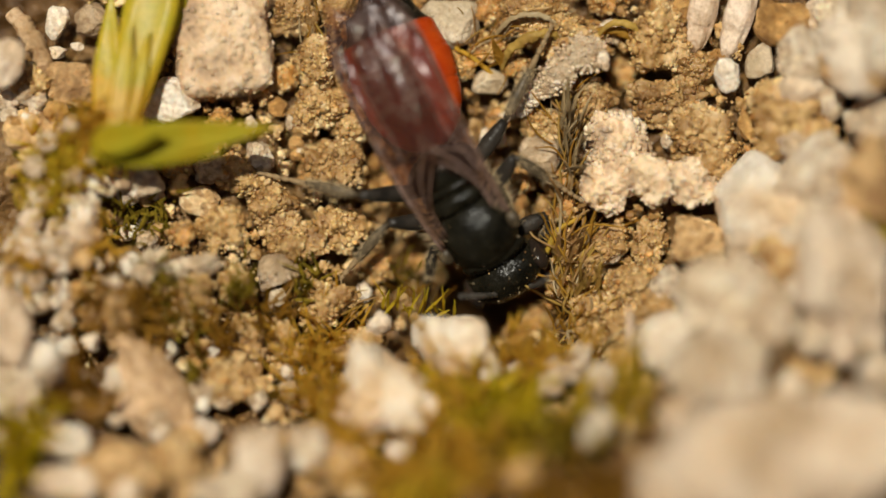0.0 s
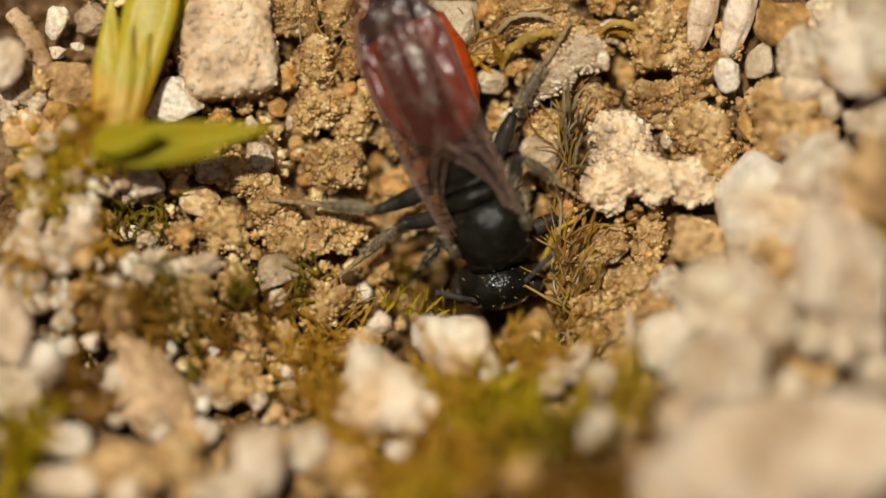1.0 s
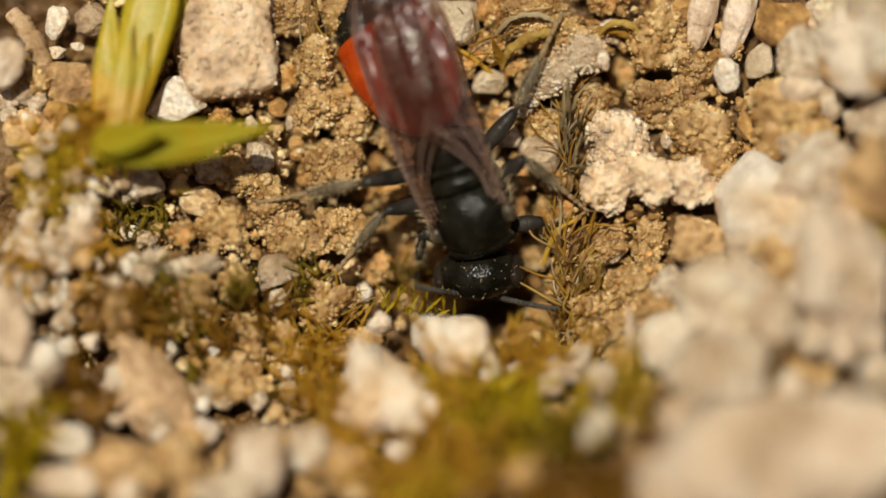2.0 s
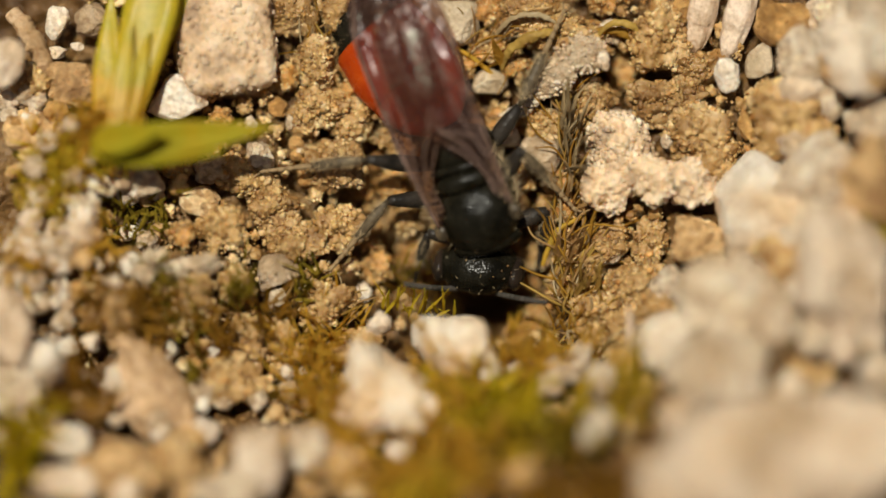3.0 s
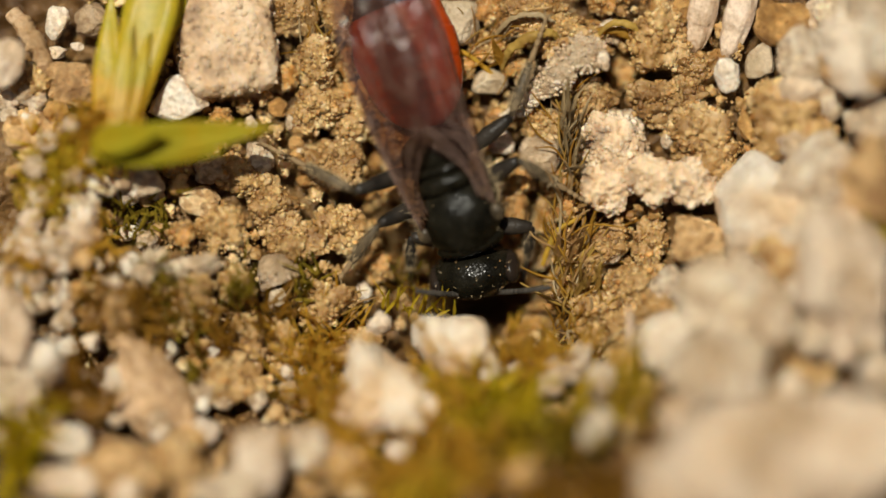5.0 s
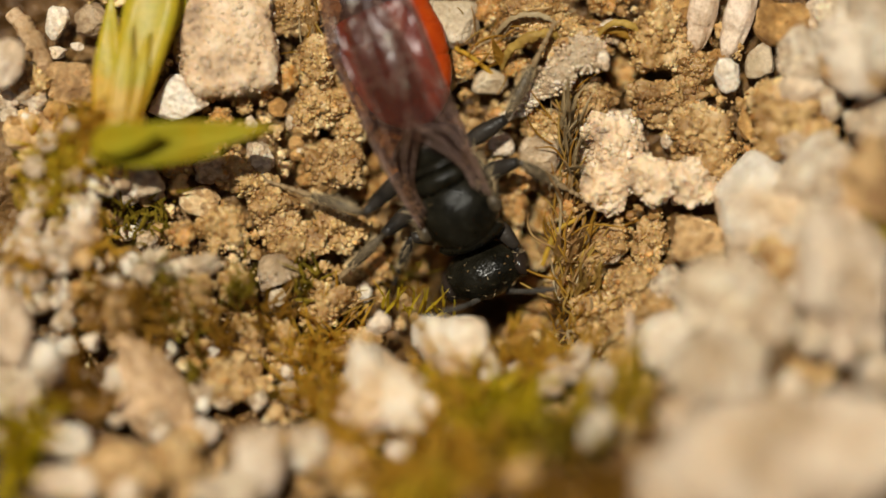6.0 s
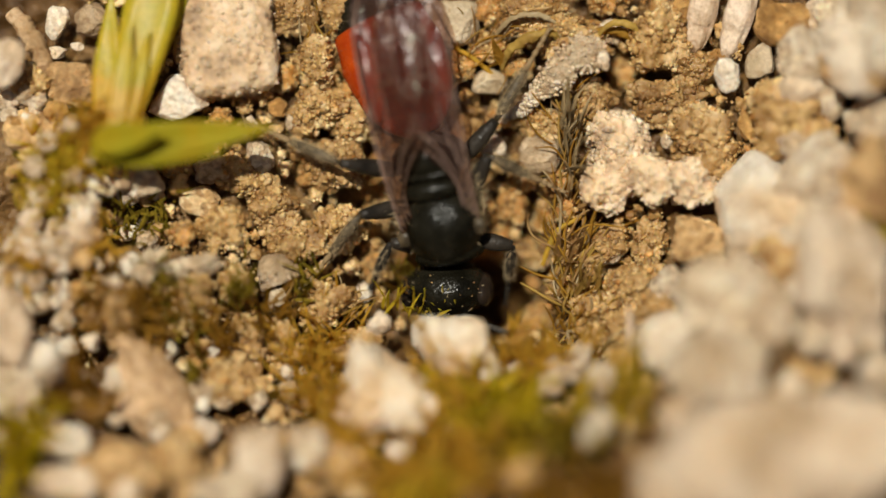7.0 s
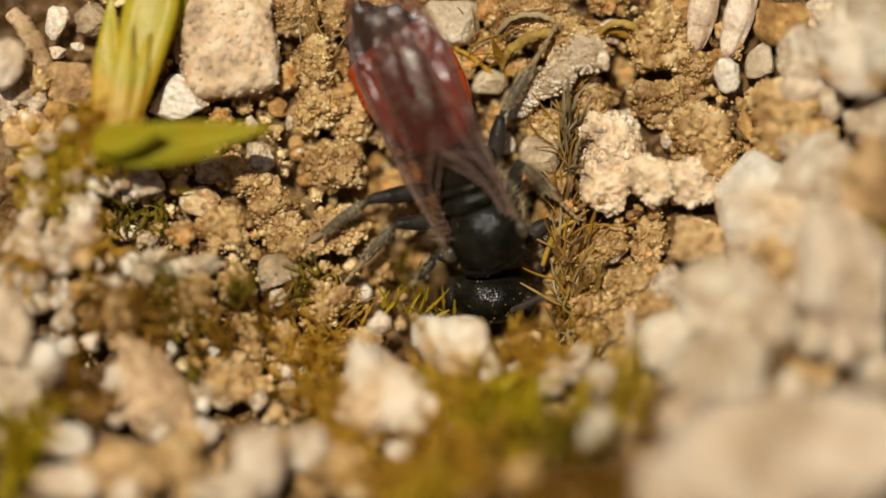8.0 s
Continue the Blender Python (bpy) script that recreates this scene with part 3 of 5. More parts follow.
stone(PALE, -5.92, -0.49, 0.60, 1.55, 0.62, 0.67, 14, 6, 0.2)
stone(TAN, -5.66, 1.08, 0.40, 1.07, 0.80)
stone(PALE, -4.39, 2.12, 0.30, 0.80, 0.83)
stone(TAN, -6.82, -2.37, 1.12, 0.94, 0.67)
stone(TAN, -8.33, -3.67, 2.25, 1.21, 1.07)
stone(PALE, -9.89, -3.26, 2.50, 1.47, 1.47)
stone(PALE, -7.38, 1.48, 0.70, 0.80, 0.94)
stone(TAN, -9.63, 2.74, 0.80, 1.47, 1.21)
stone(TAN, -8.71, 3.87, 0.70, 1.47, 1.07)
stone(OCHRE, 5.62, 5.65, 0.30, 0.54, 0.67)
stone(PALE, -3.56, 3.02, 0.20, 0.32, 0.35)
stone(OCHRE, -3.93, 3.36, 0.10, 0.46, 0.54, 0, 30, 6)
stone(PALE, 3.93, -0.12, 0.30, 0.54, 0.48)
# pale pebbles that stand out of the moss
scatter = random.Random(31)
for _ in range(34):
    pa, pb, size = scatter.uniform(-10.3, -6.4), scatter.uniform(-0.9, 1.7), scatter.uniform(0.4, 0.85)
    if -8.0 < pa < -6.2 and 0.0 < pb < 1.4:
        continue
    stone(scatter.choice((PALE, PALE, PINK, WHITE, TAN)), pa, pb, form(pa, pb) + 0.45, size, size * scatter.uniform(0.8, 1.3), 0, scatter.uniform(0, 180), 8, 0.25, "", 3)
for pa, pb, size in ((-8.75, 2.85, 0.42), (-8.2, 2.15, 0.36), (-9.2, 2.5, 0.5), (-9.5, 1.9, 0.55), (-8.6, 1.7, 0.45)):
    stone(PALE, pa, pb, 1.9, size, 1.2 * size, 0.9 * size, 50 * pa, 8, 0.25, "pale pebble caught in moss", 3)
# many small pebbles among the moss
for low_a, high_a, low_b, high_b, rise, many in ((-10.4, -6.6, -0.6, 3.6, 0.15, 26), (-10.4, -5.0, -4.6, -0.8, 0.15, 26), (2.6, 7.4, 2.0, 5.6, 0.05, 14), (-4.6, -1.4, -1.6, 4.0, 0.05, 14), (-10.2, -0.8, -6.2, -2.6, 0.1, 60)):
    for _ in range(many):
        pa, pb = scatter.uniform(low_a, high_a), scatter.uniform(low_b, high_b)
        size = scatter.uniform(0.3, 0.62)
        if form(pa, pb) < -0.45:
            continue
        stone(scatter.choice((PALE, PALE, OCHRE, TAN, OCHRE, WHITE)), pa, pb, form(pa, pb) + rise + 0.1 * size, size, size * scatter.uniform(0.8, 1.3), 0, scatter.uniform(0, 180), 8, 0.2, "", 3 if pb > -1.5 else 2)
# pale rubble: between the large pebbles, and along the mossy edge
for low_a, high_a, low_b, high_b, many, least, most in ((5.2, 10.4, -5.6, 1.2, 46, 0.5, 1.2), (8.0, 10.4, 1.0, 5.8, 14, 0.5, 1.1), (-10.4, -7.0, -1.6, 4.2, 34, 0.35, 0.7), (-10.2, -5.4, -5.8, -2.0, 24, 0.35, 0.8)):
    for _ in range(many):
        pa, pb = scatter.uniform(low_a, high_a), scatter.uniform(low_b, high_b)
        size = scatter.uniform(least, most)
        stone(scatter.choice((PALE, PALE, PINK, WHITE)), pa, pb, form(pa, pb) + 0.35 * size, size, size * scatter.uniform(0.8, 1.3), 0, scatter.uniform(0, 180), 8, 0.25, "", 2)
# clods
clod(5.35, 3.51, 0.35, 1.74, 1.07)
clod(6.04, 2.68, 0.35, 1.74, 1.47)
clod(5.16, 5.07, 0.20, 1.61, 1.61, 0, 0.22)
clod(6.04, 4.32, 0.20, 1.12, 0.94)
clod(6.49, 2.15, 0.40, 0.86, 0.86)
clod(8.18, 2.96, 1.00, 2.28, 2.01, 0, 0.3)
clod(4.38, -0.95, 0.40, 1.34, 1.21)
clod(3.89, -1.26, 0.35, 1.02, 0.88)
clod(4.88, -0.79, 0.55, 1.07, 0.94)
clod(3.54, -2.11, 0.80, 0.94, 0.80)
clod(4.34, -1.78, 0.80, 1.12, 0.94)
clod(4.99, -1.38, 1.00, 1.07, 1.07)
clod(3.29, -0.19, 0.10, 0.88, 0.75)
clod(4.02, 0.15, 0.20, 1.07, 0.80)
clod(4.89, 0.15, 0.20, 0.80, 1.21, 0, 0.16)
clod(-3.00, 3.36, 0.10, 1.47, 1.21)
clod(-2.20, 3.03, -0.10, 0.94, 1.07)
clod(-3.00, 4.43, 0.10, 1.21, 1.21, 0, 0.16)
clod(-2.60, 2.02, 0.10, 1.61, 1.21)
clod(-2.46, 0.48, 0.10, 1.21, 1.07)
clod(-3.53, 0.15, 0.20, 1.61, 1.21)
clod(-4.73, 1.62, 0.30, 1.34, 1.07)
clod(-4.06, 1.08, 0.20, 1.21, 1.21)
clod(-5.13, 0.55, 0.30, 1.21, 1.07)
clod(-4.58, -1.98, 0.80, 1.61, 1.21)
clod(-5.02, -3.17, 1.25, 1.74, 1.34, 0, 0.26)
clod(-3.77, -2.19, 0.90, 0.80, 1.34)
clod(-5.91, -1.05, 0.70, 1.07, 0.80)
clod(-2.85, -1.32, 0.60, 1.47, 1.07)
clod(2.89, 5.09, 0.20, 2.01, 1.34, 0, 0.16)
clod(2.09, 5.63, 0.10, 1.74, 0.94, 0, 0.16)
clod(3.43, 3.36, 0.00, 1.47, 1.21)
clod(2.36, 2.96, -0.10, 1.07, 0.80)
clod(3.68, -1.59, 0.50, 1.47, 1.21)
clod(8.45, -2.95, 2.6, 1.9, 1.5, 0, 0.3)
clod(7.97, -0.38, 2.12, 1.87, 1.61, 0, 0.3)
clod(-1.91, -2.38, 0.90, 1.21, 0.94)
clod(-9.65, 3.88, 0.60, 1.21, 1.21)
clod(-3.53, 5.50, 0.10, 1.07, 0.94, 0, 0.16)
clod(-9.22, 1.61, 1.00, 1.61, 1.07, 0, 0.26)
clod(-7.74, -1.58, 1.25, 1.61, 1.34, 0, 0.28)
clod(-6.34, -5.10, 2.62, 2.01, 1.21, 0, 0.3)
clod(-2.40, -5.21, 3.00, 1.74, 1.21, 0, 0.3)
# room for what lies there later: seeds, the withered stalk
TAKEN += [(6.14, 5.5, 0.55), (7.0, 5.4, 0.55), (2.0, 3.5, 0.4), (2.7, 4.15, 0.5), (3.3, 4.5, 0.5)]
# small clods fill the rest, kept apart so that dark gaps stay between them
for attempt in range(2600):
    size = 0.80 - 0.42 * attempt / 2600 + scatter.uniform(-0.06, 0.06)
    pa, pb = scatter.uniform(-7.0, 8.2), scatter.uniform(-3.0, 6.0)
    clear = 0.52 * size
    if math.hypot((pa - 0.9) / 1.3, (pb + 1.1) / 1.1) < 1 or any(math.hypot(pa - qa, pb - qb) < clear + 0.95 * qr for qa, qb, qr in TAKEN):
        continue
    wide = size * scatter.uniform(0.85, 1.15)
    clod(pa, pb, form(pa, pb) + 0.16 * size + scatter.uniform(-0.12, 0.1), wide, size, 0, scatter.uniform(0.13, 0.19))


def popcorn(count, high, low, seed):
    """Small ragged crumbs in what room the stones and clods leave, each with a few grains on it."""
    rng = np.random.RandomState(seed)
    cells_taken = collections.defaultdict(list)
    for qa, qb, qr in TAKEN:
        for ia in range(int(qa - qr - 1), int(qa + qr + 2)):
            for ib in range(int(qb - qr - 1), int(qb + qr + 2)):
                cells_taken[ia, ib].append((qa, qb, qr))
    lumps = grain_kinds(351, 16, 2, 0.85, 0.34)
    places, sizes, small, small_sizes = [], [], [], []
    for k in range(count):
        size = high + (low - high) * k / count
        a, b = rng.uniform(-8.5, 8.6), rng.uniform(-4.2, 6.1)
        near = cells_taken[int(a // 1), int(b // 1)]
        if math.hypot((a - 0.9) / 1.2, (b + 1.2) / 1.0) < 1 or any(math.hypot(a - qa, b - qb) < 0.5 * size + 0.95 * qr for qa, qb, qr in near):
            continue
        for ia in (-1, 0, 1):
            for ib in (-1, 0, 1):
                cells_taken[int(a // 1) + ia, int(b // 1) + ib].append((a, b, 0.5 * size))
        p = np.array((a, b, form(a, b) + 0.22 * size + rng.uniform(-0.12, 0.16)))
        places.append(p), sizes.append(size)
        for _ in range(9):
            d = rng.normal(size=3)
            d[2] = abs(d[2])
            small.append(p + 0.5 * size * d / np.linalg.norm(d)), small_sizes.append(rng.uniform(0.05, 0.13))
    ob = new("soil_crumbs", grains_mesh("soil_crumbs", places, sizes, lumps, CRUMB, seed))
    ob.matrix_basis = BANK
    tagged(ob, "ragged crumbs of sandy soil between the clods", "soil", kind="stuff")
    ob = new("sand_grains", grains_mesh("sand_grains", small, small_sizes, FINE_KINDS, CRUMB, seed + 1))
    ob.matrix_basis = BANK
    tagged(ob, "sand grains stuck on soil crumbs", "soil", kind="stuff")


popcorn(9000, 0.5, 0.14, 41)


# ---- moss, dry stalks, seeds ----
def along(start, end, twist=0.0):
    """Pose in the bank's frame at start, +y towards end, +z off the bank; metres."""
    s, e = Vector(start), Vector(end)
    y = (e - s).normalized()
    x = y.cross(Vector((0, 0, 1))).normalized()
    z = x.cross(y)
    m = Matrix((x, y, z)).transposed().to_4x4()
    return Matrix.Translation(s * MM) @ m @ pose(0, 0, 0, 0, twist, 0)


def leaf(parent, a0, b0, h0, a1, b1, h1, width, mat=None, curl=0.08, twist=0.0, label="", keel=0.35, wide_at=0.3):
    length = (Vector((a1, b1, h1)) - Vector((a0, b0, h0))).length
    v, f = blade(length, width, 0.035, curl, keel, radians(twist), 14, wide_at)
    return part("leaf", mesh_of("leaf", v, f, mat or LEAF), parent, label, along((a0, b0, h0), (a1, b1, h1)))


def sprig(label):
    ob = new("moss_sprig")
    ob.matrix_basis = BANK
    return tagged(ob, label, "moss")


def stem(parent, points, r, mat):
    v, f = tube(points, [r * (1 - 0.5 * i / len(points)) for i in range(len(points))], 8)
    return part("stem", mesh_of("stem", v, f, mat), parent)


tall = sprig("yellow green moss shoot with long pointed leaves")
stem(tall, [(-7.74, 1.89, 0.20), (-7.62, 3.21, 0.60), (-7.25, 4.41, 0.60), (-6.72, 5.74, 0.60), (-6.45, 6.68, 0.60)], 0.18, DRY)
leaf(tall, -7.90, 2.60, 2.00, -7.78, 6.00, 0.90, 0.70, SHOOT, twist=12, keel=0.15, wide_at=0.35)
leaf(tall, -7.58, 2.50, 1.80, -7.20, 6.20, 0.70, 0.66, SHOOT, twist=-14, keel=0.15, wide_at=0.4)
leaf(tall, -7.55, 2.55, 2.10, -6.42, 7.40, 0.90, 1.28, SHOOT, twist=10, keel=0.12, wide_at=0.62)
leaf(tall, -7.50, 2.70, 1.60, -5.95, 7.30, 0.50, 0.86, SHOOT, twist=-16, keel=0.15, wide_at=0.62)
leaf(tall, -7.70, 2.30, 2.40, -7.28, 5.30, 1.70, 0.50, SHOOT, twist=16, keel=0.2, wide_at=0.45)
leaf(tall, -7.50, 2.40, 2.30, -6.85, 5.10, 1.60, 0.44, SHOOT, twist=-16, keel=0.2, wide_at=0.45)

flat = sprig("yellow green moss leaf standing off the soil")
stem(flat, [(-9.63, 1.48, 0.80), (-8.93, 2.07, 1.34), (-7.83, 2.45, 1.88)], 0.2, BROWN_MOSS)
leaf(flat, -8.16, 2.30, 2.20, -3.80, 2.84, 2.60, 0.92, curl=0.02)
leaf(flat, -8.20, 2.25, 2.25, -5.00, 2.25, 2.50, 0.70, curl=0.03)
leaf(flat, -8.10, 2.45, 2.60, -6.35, 2.80, 3.20, 0.80)


BLADES = {}


def small_leaf(mat, kind):
    """One of a few leaf shapes, 1 mm long, shared by many leaves."""
    if (mat.name, kind) not in BLADES:
        v, f = blade(1.0, 0.15 + 0.015 * kind, 0.02, -0.3 + 0.16 * kind, 0.3, 0.15 * (kind - 2), 5)
        BLADES[mat.name, kind] = mesh_of("leaf", v, f, mat)
    return BLADES[mat.name, kind]


def tuft(a, b, h, ra, rb, count, length, width, mat, seed, label, lean=(0.0, 0.3), spread=0.7, shoots=0, up=None):
    """A cushion of small pointed leaves; shoots: they stand in that many shoots, with gaps between."""
    rng = random.Random(seed)
    ob = new("moss_tuft")
    ob.matrix_basis = BANK
    feet = [(a + ra * rng.gauss(0, 0.5), b + rb * rng.gauss(0, 0.5)) for _ in range(shoots)]
    for k in range(count):
        x, y = a + ra * rng.gauss(0, 0.5), b + rb * rng.gauss(0, 0.5)
        if shoots:
            x, y = feet[k % shoots][0] + rng.gauss(0, 0.06), feet[k % shoots][1] + rng.gauss(0, 0.06)
        d = Vector((lean[0] + rng.gauss(0, spread), lean[1] + rng.gauss(0, spread), 1.0)).normalized()
        l = length * rng.uniform(0.6, 1.25)
        wide = width / 0.19 * rng.uniform(0.7, 1.2)
        rise = rng.uniform(0.0, 0.7) * length if shoots else rng.uniform(-0.2, 0.25)
        start = Vector((x, y, (max(min(h + 0.4, form(x, y) + 0.5), form(x, y) + 0.15) if up is None else up) - 0.1 + rise))
        m = along(start, start + d * l, rng.uniform(-60, 60)) @ Matrix.Diagonal((wide, l, l, 1))
        part("leaf", small_leaf(mat, rng.randrange(5)), ob, "", m)
    return tagged(ob, label, "moss", "moss tufts")


tuft(-0.50, -1.55, 0.30, 0.75, 0.20, 18, 0.8, 0.08, YOUNG, 1, "small yellow green moss tips at the burrow mouth", (0.1, 0.9), 0.4, up=0.25)
# moss grows here; these two dark tufts also replace shade missing in the mouth
tuft(-0.80, -0.55, 0.0, 0.5, 0.4, 24, 0.6, 0.05, DARK_MOSS, 41, "dark moss that also stands in for shade in the burrow mouth", (0.1, 0.5), 0.6, up=-0.35)
tuft(-0.75, -1.20, 0.0, 0.6, 0.3, 24, 0.65, 0.05, BROWN_MOSS, 42, "dark moss that also stands in for shade in the burrow mouth", (0.1, 0.6), 0.6, up=-0.2)
tuft(-1.12, -1.25, 0.30, 0.35, 0.25, 9, 0.85, 0.075, YOUNG, 2, "small yellow green moss tips at the burrow mouth", (0.1, 0.8), 0.4, up=0.2)
tuft(2.1, -2.75, 1.9, 1.7, 0.55, 150, 1.0, 0.12, DRY, 35, "upright golden moss blades behind a cushion", (0.0, 0.9), 0.4, 24, 1.3)
tuft(2.04, -3.65, 2.92, 1.9, 0.9, 90, 1.15, 0.2, YOUNG, 3, "olive green moss cushion before the burrow", (0, 0.2), 0.6, 18)
tuft(0.21, -4.66, 3.61, 1.9, 1.0, 130, 1.1, 0.16, DRY, 4, "browned moss cushion before the burrow", (0, 0.4), 0.6, 15)
tuft(1.12, -3.85, 2.87, 1.2, 0.8, 80, 1.1, 0.16, MOSS, 31, "olive moss cushion before the burrow", (0, 0.3), 0.6, 13)
tuft(2.30, -4.30, 3.40, 1.1, 0.6, 60, 1.1, 0.16, DARK_MOSS, 32, "dark olive moss cushion before the burrow", (0, 0.4), 0.5, 12)
tuft(3.06, -5.30, 3.88, 1.4, 0.8, 90, 1.1, 0.18, BROWN_MOSS, 5, "golden brown moss cushion before the burrow", (0, -0.2), 0.6, 10)
tuft(4.30, -3.50, 3.56, 0.3, 0.7, 18, 1.5, 0.16, YOUNG, 6, "yellow green moss tuft between pebbles", (0, 0.9), 0.3, 6)
tuft(-0.3, -2.75, 2.2, 0.6, 0.9, 34, 1.3, 0.12, DRY, 36, "golden brown moss blades between two white pebbles", (0.7, -0.9), 0.4, up=2.5)
tuft(-0.2, -5.6, 3.9, 0.7, 0.4, 60, 1.0, 0.2, YOUNG, 37, "golden moss tuft before the burrow", (0, 0.3), 0.5, 7)
tuft(-2.96, -2.90, 1.50, 0.6, 1.2, 130, 1.1, 0.10, DRY, 7, "amber brown moss tuft on the soil", (0, 0.5))
tuft(-2.18, -2.11, 0.90, 0.9, 0.4, 26, 0.7, 0.09, DRY, 8, "yellow green moss on the burrow rim", (0, 0.5))
tuft(-4.78, -1.05, 0.80, 0.35, 0.8, 34, 0.9, 0.09, DARK_MOSS, 9, "green moss tuft on the soil", (0, 0.7), 0.4)
tuft(-7.05, 0.68, 0.40, 0.7, 0.6, 90, 0.55, 0.10, DARK_MOSS, 10, "dark green moss in a hollow")
tuft(-6.03, -1.58, 0.90, 0.8, 0.6, 50, 0.6, 0.13, DARK_MOSS, 11, "green moss among soil crumbs")
tuft(-5.75, -2.97, 1.37, 0.3, 0.3, 14, 0.6, 0.2, DARK_MOSS, 12, "green moss among soil crumbs")
tuft(-9.73, -4.57, 2.75, 0.7, 1.1, 50, 1.4, 0.18, MOSS, 13, "green moss tuft on the soil")
tuft(10.06, 0.34, 3.88, 0.4, 0.3, 12, 0.7, 0.2, LEAF, 14, "yellow green moss tuft between pebbles")
tuft(3.22, -0.79, 0.20, 0.3, 0.8, 10, 0.8, 0.05, WITHERED, 15, "withered brown moss beside the burrow", (-0.1, 0.8), 0.6)
tuft(3.05, -1.85, 0.50, 0.6, 0.5, 18, 0.8, 0.06, BROWN_MOSS, 16, "withered brown moss beside the burrow", (0.1, 0.6), 0.6)
tuft(3.05, -0.10, 0.20, 0.45, 1.3, 16, 1.25, 0.13, WITHERED, 38, "curled amber moss ribbons beside the burrow", (0.25, 0.9), 0.5, up=0.15)
tuft(3.35, -1.45, 0.30, 0.6, 0.7, 22, 1.1, 0.12, AMBER_BAND, 39, "curled amber moss ribbons beside the burrow", (0.3, 0.9), 0.5, up=0.45)
tuft(2.95, 2.3, 0.20, 0.25, 1.2, 26, 1.2, 0.10, STRAW, 40, "withered moss ribbons on the soil", (0.1, 1.0), 0.35, up=0.3)
tuft(-7.73, -1.31, 1.32, 0.5, 0.7, 40, 1.1, 0.12, BROWN_MOSS, 21, "browned moss on the soil")
tuft(-8.47, -3.41, 2.12, 0.6, 0.7, 60, 1.0, 0.16, BROWN_MOSS, 22, "browned moss on the soil")
tuft(-2.41, -4.18, 2.50, 0.6, 0.9, 80, 1.2, 0.16, DRY, 23, "amber brown moss tuft on the soil", (0, 0.5))
tuft(-8.53, 2.29, 1.80, 1.0, 0.8, 120, 0.7, 0.10, DRY, 24, "amber brown moss at the foot of a shoot")
tuft(-8.05, 2.75, 2.0, 0.9, 0.5, 110, 0.8, 0.09, DRY, 43, "golden moss fuzz at the foot of a shoot", (0.1, 0.5), 0.7, up=1.9)
tuft(-8.75, 2.15, 2.0, 0.8, 0.7, 90, 0.8, 0.09, YOUNG, 44, "golden moss fuzz at the foot of a shoot", (0.0, 0.4), 0.7, up=1.7)
tuft(-9.36, 1.37, 1.64, 0.8, 1.0, 90, 0.7, 0.10, YOUNG, 29, "amber brown moss at the foot of a shoot")
tuft(-6.57, -0.65, 0.80, 0.7, 0.5, 56, 0.6, 0.12, DARK_MOSS, 30, "green moss among soil crumbs")
tuft(-9.68, -0.12, 1.80, 0.7, 0.7, 50, 0.8, 0.12, DRY, 33, "amber brown moss tuft on the soil")
tuft(-8.14, 0.28, 1.16, 0.5, 0.6, 44, 0.7, 0.12, DRY, 34, "amber brown moss tuft on the soil")
tuft(-0.83, -5.43, 3.92, 1.2, 0.5, 60, 1.2, 0.2, DRY, 19, "browned moss cushion before the burrow")
tuft(-4.17, -1.71, 0.90, 0.8, 0.6, 60, 0.8, 0.10, BROWN_MOSS, 26, "browned moss among soil crumbs", (0, 0.5))
tuft(-3.25, -0.79, 0.50, 0.5, 0.5, 36, 0.6, 0.09, DARK_MOSS, 27, "green moss among soil crumbs", (0, 0.5))
tuft(-5.36, -2.11, 1.00, 0.6, 0.6, 44, 0.8, 0.12, BROWN_MOSS, 28, "browned moss among soil crumbs", (0, 0.5))
tuft(-6.96, -1.58, 1.00, 0.7, 0.7, 70, 1.0, 0.12, BROWN_MOSS, 20, "browned moss on the soil")


def bent(points, radii, steps):
    """Points and radii on a smooth line through those given."""
    pts, rad, last = [], [], len(points) - 1
    for i in range(last * steps + 1):
        k, q = min(i // steps, last - 1), (i - min(i // steps, last - 1) * steps) / steps
        ring = [Vector(points[max(0, min(last, k + j))]) for j in (-1, 0, 1, 2)]
        pts.append(0.5 * (2 * ring[1] + (ring[2] - ring[0]) * q + (2 * ring[0] - 5 * ring[1] + 4 * ring[2] - ring[3]) * q * q + (3 * ring[1] - ring[0] - 3 * ring[2] + ring[3]) * q ** 3))
        rad.append(radii[k] + (radii[min(k + 1, last)] - radii[k]) * q)
    return pts, rad


def stalk(label, points, radii, mat, name="dry_stalk", crust=0.25, flat=1.0):
    pts, rad = bent(points, radii, 16)
    v, f = tube(pts, rad, 16)
    out = []
    for i, p in enumerate(v):
        c, q = pts[i // 16], Vector(p)
        grow = 1 + crust * (noise.noise(q * 2.0) + 0.8 * noise.noise(q * 6.0) + 0.8 * noise.noise(q * 15.0))
        d = (q - c) * grow
        out.append((c.x + d.x, c.y + d.y, c.z + d.z * flat))
    ob = new(name, mesh_of(name, out, f, mat))
    ob.matrix_basis = BANK
    return tagged(ob, label, "dry stalk")


